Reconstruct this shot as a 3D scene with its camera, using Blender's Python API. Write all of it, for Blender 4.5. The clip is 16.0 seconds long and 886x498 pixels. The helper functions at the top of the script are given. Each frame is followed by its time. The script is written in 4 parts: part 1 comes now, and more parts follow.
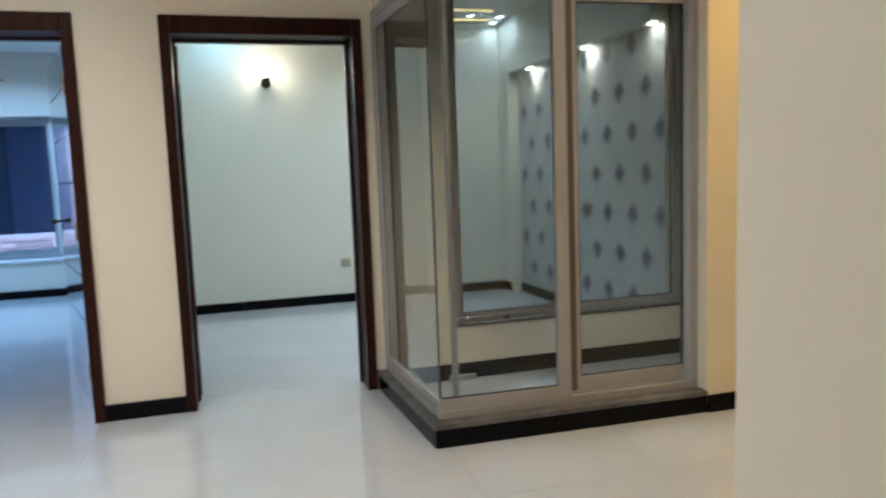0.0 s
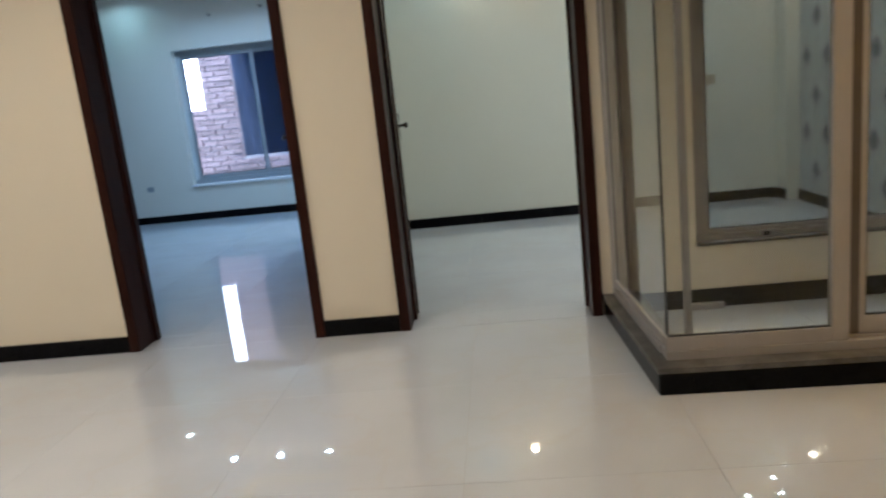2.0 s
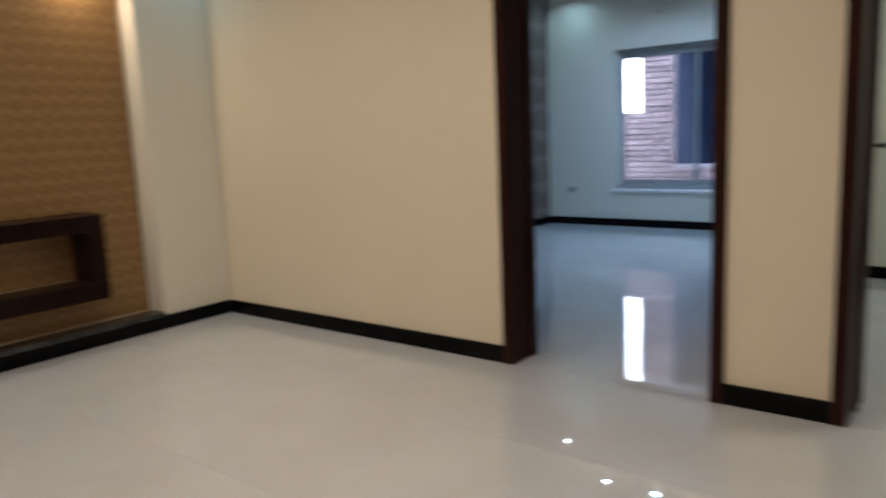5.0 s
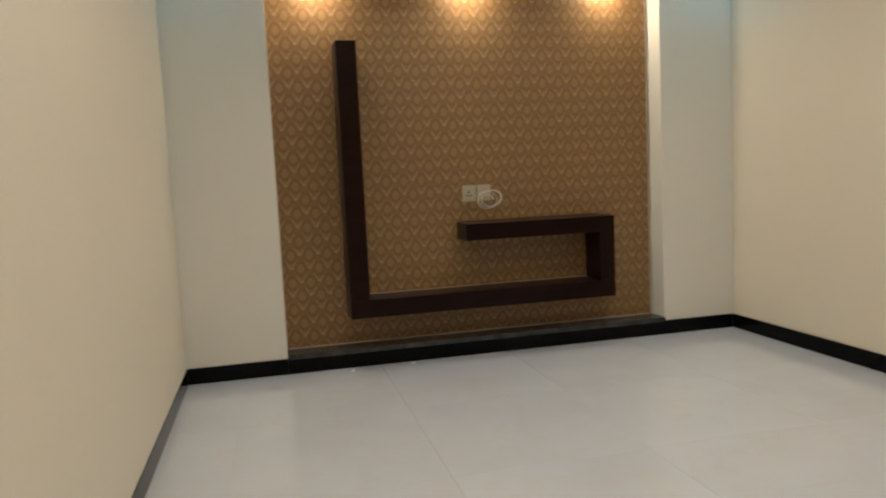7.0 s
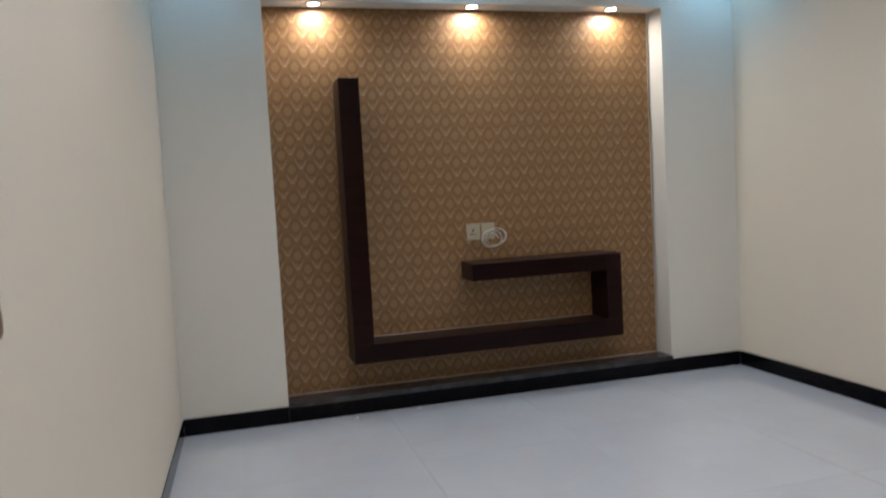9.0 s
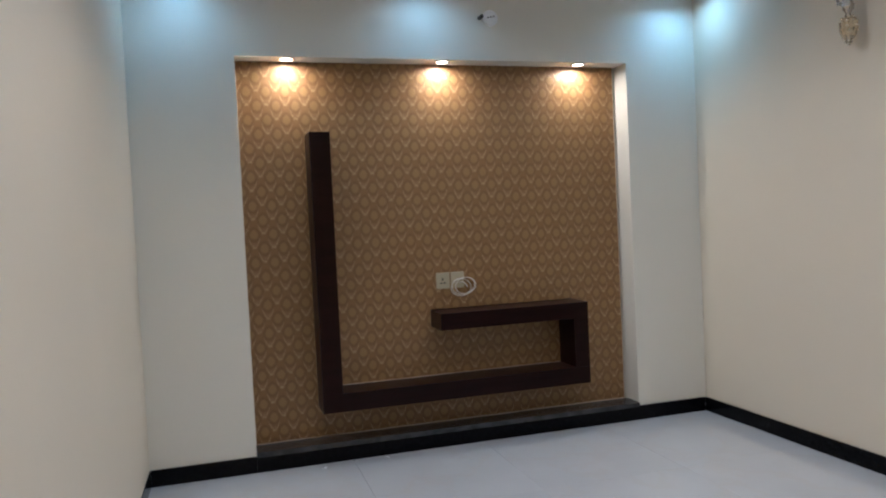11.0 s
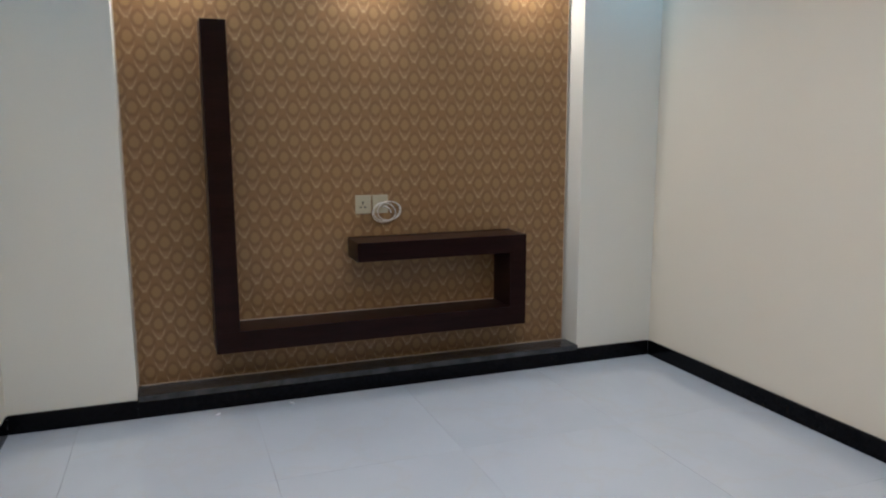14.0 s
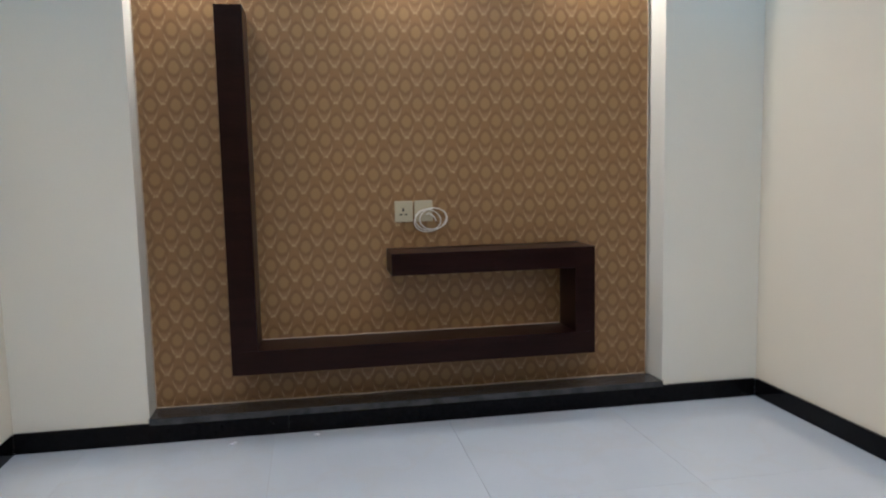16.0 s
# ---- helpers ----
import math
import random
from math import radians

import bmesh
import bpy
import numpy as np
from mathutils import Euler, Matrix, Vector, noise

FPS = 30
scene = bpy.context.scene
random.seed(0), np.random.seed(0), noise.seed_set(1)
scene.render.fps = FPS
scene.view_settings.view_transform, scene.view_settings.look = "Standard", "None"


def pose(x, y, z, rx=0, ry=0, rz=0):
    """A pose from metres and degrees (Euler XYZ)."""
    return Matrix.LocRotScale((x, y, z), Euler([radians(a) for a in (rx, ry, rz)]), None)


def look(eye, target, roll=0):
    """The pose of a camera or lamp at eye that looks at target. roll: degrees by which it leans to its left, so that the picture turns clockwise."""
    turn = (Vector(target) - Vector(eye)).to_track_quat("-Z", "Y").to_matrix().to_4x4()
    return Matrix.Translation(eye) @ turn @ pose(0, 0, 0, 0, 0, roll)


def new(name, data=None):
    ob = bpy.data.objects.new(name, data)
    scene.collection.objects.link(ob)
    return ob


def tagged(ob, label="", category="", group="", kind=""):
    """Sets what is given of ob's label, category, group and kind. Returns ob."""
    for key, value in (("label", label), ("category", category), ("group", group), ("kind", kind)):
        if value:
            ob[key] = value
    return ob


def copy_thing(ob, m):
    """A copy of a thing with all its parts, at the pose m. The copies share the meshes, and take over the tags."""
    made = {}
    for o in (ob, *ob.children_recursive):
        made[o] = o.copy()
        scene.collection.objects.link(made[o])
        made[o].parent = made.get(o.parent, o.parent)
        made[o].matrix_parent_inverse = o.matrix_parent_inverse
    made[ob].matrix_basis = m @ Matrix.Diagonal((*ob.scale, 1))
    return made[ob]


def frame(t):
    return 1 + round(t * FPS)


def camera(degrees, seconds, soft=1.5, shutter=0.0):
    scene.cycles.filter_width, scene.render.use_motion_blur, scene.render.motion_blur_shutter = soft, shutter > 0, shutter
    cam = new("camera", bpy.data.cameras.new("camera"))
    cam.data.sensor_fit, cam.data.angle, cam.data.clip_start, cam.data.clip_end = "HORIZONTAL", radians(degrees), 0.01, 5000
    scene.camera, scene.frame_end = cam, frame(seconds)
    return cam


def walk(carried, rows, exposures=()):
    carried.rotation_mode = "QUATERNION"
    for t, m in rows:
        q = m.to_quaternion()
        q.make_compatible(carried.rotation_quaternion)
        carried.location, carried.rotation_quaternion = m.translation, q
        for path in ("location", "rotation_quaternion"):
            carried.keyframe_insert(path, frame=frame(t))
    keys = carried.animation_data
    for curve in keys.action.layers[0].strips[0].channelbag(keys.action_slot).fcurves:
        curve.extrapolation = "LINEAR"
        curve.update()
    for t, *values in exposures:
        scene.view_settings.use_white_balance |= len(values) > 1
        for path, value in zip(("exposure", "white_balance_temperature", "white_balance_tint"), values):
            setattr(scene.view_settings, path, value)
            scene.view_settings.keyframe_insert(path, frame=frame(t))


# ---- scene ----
cam = camera(62.9, 16.0, soft=2.0, shutter=0.8)
PATH = [
    (0, (0.703, -4.173, 1.282), (1.264, -2.265, 1.067), -2.1),
    (0.5, (0.768, -4.066, 1.283), (1.165, -2.125, 1.008), -1.9),
    (1, (0.859, -3.924, 1.252), (1.014, -1.955, 0.938), -2.6),
    (1.5, (0.969, -3.796, 1.23), (0.947, -1.83, 0.865), -5.0),
    (2, (1.016, -3.702, 1.216), (0.841, -1.753, 0.801), -6.1),
    (2.5, (1.039, -3.588, 1.208), (0.74, -1.657, 0.78), -5.5),
    (3, (1.046, -3.446, 1.216), (0.649, -1.527, 0.814), -4.4),
    (3.5, (1.037, -3.321, 1.221), (0.61, -1.403, 0.851), -3.2),
    (4, (0.978, -3.216, 1.19), (0.493, -1.308, 0.839), -2.0),
    (4.5, (0.939, -3.15, 1.202), (0.117, -1.359, 0.861), -2.0),
    (4.8, (0.878, -3.105, 1.196), (-0.205, -1.455, 0.877), -2.1),
    (5, (0.892, -3.065, 1.203), (-0.32, -1.506, 0.885), -2.5),
    (5.2, (0.835, -3.012, 1.176), (-0.532, -1.582, 0.883), -2.8),
    (7.3, (0.774, -2.993, 1.102), (-1.169, -2.561, 0.9), -2.7),
    (7.5, (0.741, -3.043, 1.106), (-1.198, -2.601, 0.897), -2.5),
    (8, (0.705, -3.119, 1.111), (-1.223, -2.634, 0.894), -2.3),
    (8.5, (0.677, -3.111, 1.117), (-1.252, -2.613, 0.94), -3.2),
    (9, (0.632, -3.118, 1.195), (-1.293, -2.592, 1.058), -3.1),
    (9.5, (0.635, -3.074, 1.239), (-1.287, -2.528, 1.163), -3.1),
    (9.7, (0.643, -3.064, 1.246), (-1.28, -2.515, 1.187), -3.1),
    (11.8, (0.737, -3.011, 1.365), (-1.168, -2.409, 1.275), -2.0),
    (12, (0.693, -2.996, 1.359), (-1.212, -2.396, 1.258), -1.3),
    (12.5, (0.617, -2.957, 1.335), (-1.279, -2.335, 1.202), -0.2),
    (13, (0.482, -2.864, 1.331), (-1.397, -2.205, 1.147), 0.1),
    (13.5, (0.324, -2.797, 1.329), (-1.54, -2.12, 1.075), -0.1),
    (14, (0.222, -2.718, 1.356), (-1.631, -2.033, 1.044), -0.2),
    (14.5, (0.177, -2.51, 1.362), (-1.704, -1.914, 1.039), -1.5),
    (15, (0.082, -2.318, 1.311), (-1.845, -1.873, 1.015), -2.9),
    (15.5, (-0.019, -2.218, 1.248), (-1.97, -1.866, 0.985), -2.2),
    (16, (-0.149, -2.186, 1.172), (-2.108, -1.844, 0.959), -1.2),
]
walk(cam, [(t, look(eye, target, roll)) for t, eye, target, roll in PATH],
     exposures=[(0, 2.80, 5450, 10), (0.5, 2.62, 5550, 12), (1, 2.49, 5750, 13), (1.5, 2.40, 6050, 14), (2, 2.38, 6080, 13.5), (2.5, 2.34, 6020, 13), (3.5, 2.25, 5830, 13), (4.5, 2.18, 6280, 15), (5, 2.08, 6650, 16), (7.4, 2.34, 5900, 12),
                (8, 2.36, 5400, 15), (9, 2.21, 5160, 16), (12, 2.18, 5100, 16), (13, 2.22, 5050, 16), (14, 2.36, 5030, 14), (16, 2.57, 5060, 14)])

# ---- world, lamps, exposure ----
world = bpy.data.worlds.new("sky")
scene.world = world
world.use_nodes = True
wn = world.node_tree
sky = wn.nodes.new("ShaderNodeTexSky")
sky.sky_type, sky.sun_disc = "NISHITA", False
sky.sun_elevation, sky.sun_rotation = radians(48), radians(200)
wn.links.new(sky.outputs[0], wn.nodes["Background"].inputs[0])
wn.nodes["Background"].inputs[1].default_value = 0.15
sun = new("sun", bpy.data.lights.new("sun", "SUN"))
sun.data.energy, sun.data.angle, sun.data.color = 0.9, radians(12), (1.0, 0.98, 0.95)
sun.matrix_basis = look((0, 0, 20), (-9.0, 6.0, 5.0))

COOL, SOFT, TEAL, WARM, NEUTRAL, GOLDEN = (0.42, 0.69, 1.0), (0.93, 1.0, 0.95), (0.44, 0.84, 1.0), (1.0, 0.82, 0.58), (1.0, 0.87, 0.68), (1.0, 0.55, 0.06)


W_LOUNGE, W_TV_WALL, W_BEDROOM, W_ROOM, W_SPOT, W_SCONCE, W_PASSAGE = 2.25, 0.42, 1.65, 1.15, 0.95, 0.85, 0.95


def lamp(x, y, z, watts, colour, size=0.09, spread=150):
    """A round lamp that shines down."""
    ob = new("lamp", bpy.data.lights.new("lamp", "AREA"))
    ob.data.shape, ob.data.size, ob.data.energy, ob.data.color = "DISK", size, watts, colour
    ob.data.spread = radians(spread)
    ob.location = (x, y, z)
    return ob


# ---- materials ----
def nodes_of(name):
    m = bpy.data.materials.new(name)
    m.use_nodes = True
    nt = m.node_tree
    return m, nt, nt.nodes["Principled BSDF"]


class Sums:
    """Short writing of node arithmetic."""

    def __init__(self, nt):
        self.nt = nt

    def put(self, socket, value):
        if isinstance(value, (int, float)):
            socket.default_value = value
        elif isinstance(value, tuple):
            socket.default_value = (*value, 1.0)[: len(socket.default_value)]
        else:
            self.nt.links.new(value, socket)

    def op(self, kind, a, b=0.0, c=0.0):
        n = self.nt.nodes.new("ShaderNodeMath")
        n.operation = kind
        for s, v in zip(n.inputs, (a, b, c)):
            self.put(s, v)
        return n.outputs[0]

    def step(self, value, lo, hi):
        n = self.nt.nodes.new("ShaderNodeMapRange")
        n.interpolation_type = "SMOOTHSTEP"
        self.put(n.inputs[0], value)
        n.inputs[1].default_value, n.inputs[2].default_value = lo, hi
        return n.outputs[0]

    def band(self, value, lo, hi, soft):
        return self.op("MULTIPLY", self.step(value, lo - soft, lo + soft), self.op("SUBTRACT", 1.0, self.step(value, hi - soft, hi + soft)))

    def mix(self, f, a, b):
        n = self.nt.nodes.new("ShaderNodeMix")
        n.data_type = "RGBA"
        self.put(n.inputs[0], f), self.put(n.inputs[6], a), self.put(n.inputs[7], b)
        return n.outputs[2]

    def place(self):
        return self.nt.nodes.new("ShaderNodeTexCoord").outputs["Object"]

    def noise(self, scale, detail=3.0, rough=0.5, vector=None, stretch=None):
        n = self.nt.nodes.new("ShaderNodeTexNoise")
        n.inputs["Scale"].default_value, n.inputs["Detail"].default_value, n.inputs["Roughness"].default_value = scale, detail, rough
        v = vector or self.place()
        if stretch:
            mp = self.nt.nodes.new("ShaderNodeMapping")
            mp.inputs["Scale"].default_value = stretch
            self.nt.links.new(v, mp.inputs[0])
            v = mp.outputs[0]
        self.nt.links.new(v, n.inputs["Vector"])
        return n.outputs[0]

    def bump(self, height, strength, distance, bsdf):
        n = self.nt.nodes.new("ShaderNodeBump")
        n.inputs["Strength"].default_value, n.inputs["Distance"].default_value = strength, distance
        self.nt.links.new(height, n.inputs["Height"])
        self.nt.links.new(n.outputs[0], bsdf.inputs["Normal"])


def surface(name, colour, rough, metal=0.0, vary=0.06, scale=2.0, fine=60.0, bump=0.1, depth=0.001, coat=0.0, stretch=None, per_piece=0.0, spec=0.5):
    m, nt, b = nodes_of(name)
    s = Sums(nt)
    big, small = s.noise(scale, 4.0, 0.55, None, stretch), s.noise(fine, 3.0, 0.6, None, stretch)
    f = s.op("ADD", s.op("MULTIPLY", s.step(big, 0.3, 0.7), 0.65), s.op("MULTIPLY", s.step(small, 0.3, 0.7), 0.35))
    if per_piece:
        info = nt.nodes.new("ShaderNodeObjectInfo")
        f = s.op("ADD", s.op("MULTIPLY", f, 1 - per_piece), s.op("MULTIPLY", info.outputs["Random"], per_piece))
    lo, hi = tuple(c * (1 - vary) for c in colour), tuple(min(1, c * (1 + vary)) for c in colour)
    s.put(b.inputs["Base Color"], s.mix(f, lo, hi))
    b.inputs["Metallic"].default_value = metal
    s.put(b.inputs["Roughness"], s.op("ADD", rough - 0.04, s.op("MULTIPLY", small, 0.08)))
    b.inputs["Coat Weight"].default_value = coat
    b.inputs["Specular IOR Level"].default_value = spec
    if bump:
        s.bump(small, bump, depth, b)
    return m


def glowing(name, colour, strength):
    m, nt, b = nodes_of(name)
    b.inputs["Base Color"].default_value = (*colour, 1)
    b.inputs["Emission Color"].default_value = (*colour, 1)
    b.inputs["Emission Strength"].default_value = strength
    return m


def lattice(name, axis, across, up, shapes, rough, sheen=0.0, bumpy=0.15, cup=False, seed=(0.0, 0.0), diamond=False, soft=0.035, wobble=0.07):
    """Wallpaper with a staggered drop pattern. shapes: ground, inner, outline and flourish colours and the sizes of the drop."""
    m, nt, b = nodes_of(name)
    s = Sums(nt)
    xyz = nt.nodes.new("ShaderNodeSeparateXYZ")
    nt.links.new(s.place(), xyz.inputs[0])
    u0 = s.op("ADD", s.op("DIVIDE", xyz.outputs[axis], across), 40.0 + seed[0])
    v0 = s.op("ADD", s.op("DIVIDE", xyz.outputs[2], up), 40.0 + seed[1])
    ground, inner, outline, flourish, rad, tall, point = shapes
    ratio = up / across

    def drop(shift):
        du = s.op("SUBTRACT", s.op("FRACT", s.op("ADD", u0, shift)), 0.5)
        dv = s.op("MULTIPLY", s.op("SUBTRACT", s.op("FRACT", s.op("ADD", v0, shift)), 0.5), ratio / tall)
        wide = s.op("ADD", 1.0, s.op("MULTIPLY", dv, point))
        if diamond:
            return s.op("ADD", s.op("ABSOLUTE", du), s.op("ABSOLUTE", dv)), du, dv
        side = s.op("MULTIPLY", du, wide)
        d = s.op("SQRT", s.op("ADD", s.op("POWER", side, 2.0), s.op("POWER", dv, 2.0)))
        if cup:
            d = s.op("ADD", s.op("MULTIPLY", d, 0.80), s.op("MULTIPLY", s.op("ADD", s.op("ABSOLUTE", side), s.op("ABSOLUTE", dv)), 0.16))
        return d, du, dv

    (d1, u1, v1), (d2, u2, v2) = drop(0.0), drop(0.5)
    d = s.op("MINIMUM", d1, d2)
    wob = s.noise(260.0 if across < 0.2 else 70.0, 3.0, 0.6)
    dd = s.op("ADD", d, s.op("MULTIPLY", s.op("SUBTRACT", wob, 0.5), wobble))
    tone = s.noise(1.3, 3.0)
    c = s.mix(s.op("MULTIPLY", s.step(s.noise(320.0, 2.0, 0.6), 0.35, 0.65), 0.35), ground, tuple(x * 0.82 for x in ground))
    # flourishes that rise in a V above every drop
    def arc(dist, high):
        return s.op("MULTIPLY", s.band(dist, rad * 1.55, rad * 1.85, 0.025), s.step(high, -0.02, 0.10))

    def cup_under(u, v):
        low = s.op("MULTIPLY", v, tall)
        side = s.op("ABSOLUTE", u)
        w = s.op("SUBTRACT", s.op("ADD", low, 0.60), s.op("MULTIPLY", s.op("POWER", side, 3.0), 18.0))
        inside = s.op("SUBTRACT", 1.0, s.step(side, 0.25, 0.31))
        horns = s.op("ADD", 0.45, s.op("MULTIPLY", s.step(side, 0.08, 0.20), 0.55))
        outer, middle, inner_line = s.band(w, -0.06, -0.015, 0.02), s.band(w, 0.03, 0.06, 0.018), s.op("MULTIPLY", s.band(w, 0.11, 0.13, 0.016), s.op("SUBTRACT", 1.0, s.step(side, 0.12, 0.18)))
        curls = s.op("MAXIMUM", outer, s.op("MAXIMUM", s.op("MULTIPLY", middle, 0.75), s.op("MULTIPLY", inner_line, 0.5)))
        bowl = s.op("MULTIPLY", s.op("MULTIPLY", curls, inside), horns)
        # leaf of two lobes at the foot
        foot = s.op("POWER", s.op("DIVIDE", s.op("SUBTRACT", side, 0.055), 0.055), 2.0)
        dots = s.op("MULTIPLY", s.op("SUBTRACT", 1.0, s.step(s.op("ADD", foot, s.op("POWER", s.op("DIVIDE", s.op("ADD", low, 0.72), 0.085), 2.0)), 0.4, 1.3)), 0.55)
        return s.op("MAXIMUM", bowl, dots)

    lift = s.op("MAXIMUM", cup_under(u1, v1), cup_under(u2, v2)) if cup else s.op("MAXIMUM", arc(d1, v1), arc(d2, v2))
    wisps = s.op("MULTIPLY", lift, s.step(wob, 0.36, 0.52))
    edge = s.op("MULTIPLY", s.band(dd, rad * 0.95, rad * (1.58 if cup else 1.45), soft), 0.95)
    c = s.mix(edge, c, outline)
    c = s.mix(s.op("MULTIPLY", wisps, 0.95), c, flourish)
    c = s.mix(s.op("SUBTRACT", 1.0, s.step(dd, rad - soft, rad + soft)), c, inner)
    c = s.mix(s.op("MULTIPLY", s.step(tone, 0.3, 0.7), 0.12), c, tuple(x * 0.7 for x in ground))
    s.put(b.inputs["Base Color"], c)
    s.put(b.inputs["Roughness"], s.op("SUBTRACT", rough, s.op("MULTIPLY", wisps, sheen)))
    h = s.op("ADD", s.op("SUBTRACT", 1.0, s.step(dd, rad - 0.03, rad + 0.05)), s.op("MULTIPLY", wisps, 0.8))
    s.bump(h, bumpy, 0.002, b)
    return m


def tile_material(name, colour):
    """Polished porcelain with faint veins."""
    m, nt, b = nodes_of(name)
    s = Sums(nt)
    info = nt.nodes.new("ShaderNodeObjectInfo")
    add = nt.nodes.new("ShaderNodeVectorMath")
    add.operation = "ADD"
    geo = nt.nodes.new("ShaderNodeNewGeometry")
    nt.links.new(geo.outputs["Position"], add.inputs[0])
    cmb = nt.nodes.new("ShaderNodeCombineXYZ")
    for i in range(3):
        s.put(cmb.inputs[i], s.op("MULTIPLY", info.outputs["Random"], 40.0 + 13 * i))
    nt.links.new(cmb.outputs[0], add.inputs[1])
    v = add.outputs[0]
    veins = s.op("ABSOLUTE", s.op("SUBTRACT", s.noise(1.6, 5.0, 0.55, v), 0.5))
    line = s.op("SUBTRACT", 1.0, s.step(veins, 0.0, 0.035))
    cloud = s.step(s.noise(2.4, 4.0, 0.5, v), 0.3, 0.7)
    c = s.mix(cloud, colour, tuple(x * 0.94 for x in colour))
    c = s.mix(s.op("MULTIPLY", line, 0.13), c, (0.50, 0.44, 0.37))
    s.put(b.inputs["Base Color"], c)
    s.put(b.inputs["Roughness"], s.op("ADD", 0.006, s.op("MULTIPLY", s.noise(9.0, 3.0, 0.6, v), 0.022)))
    b.inputs["IOR"].default_value = 1.72
    return m


def glass_material(name, tint):
    m, nt, b = nodes_of(name)
    b.inputs["Base Color"].default_value = (*tint, 1)
    b.inputs["Transmission Weight"].default_value = 1.0
    b.inputs["Roughness"].default_value = 0.0
    b.inputs["IOR"].default_value = 1.36
    return m


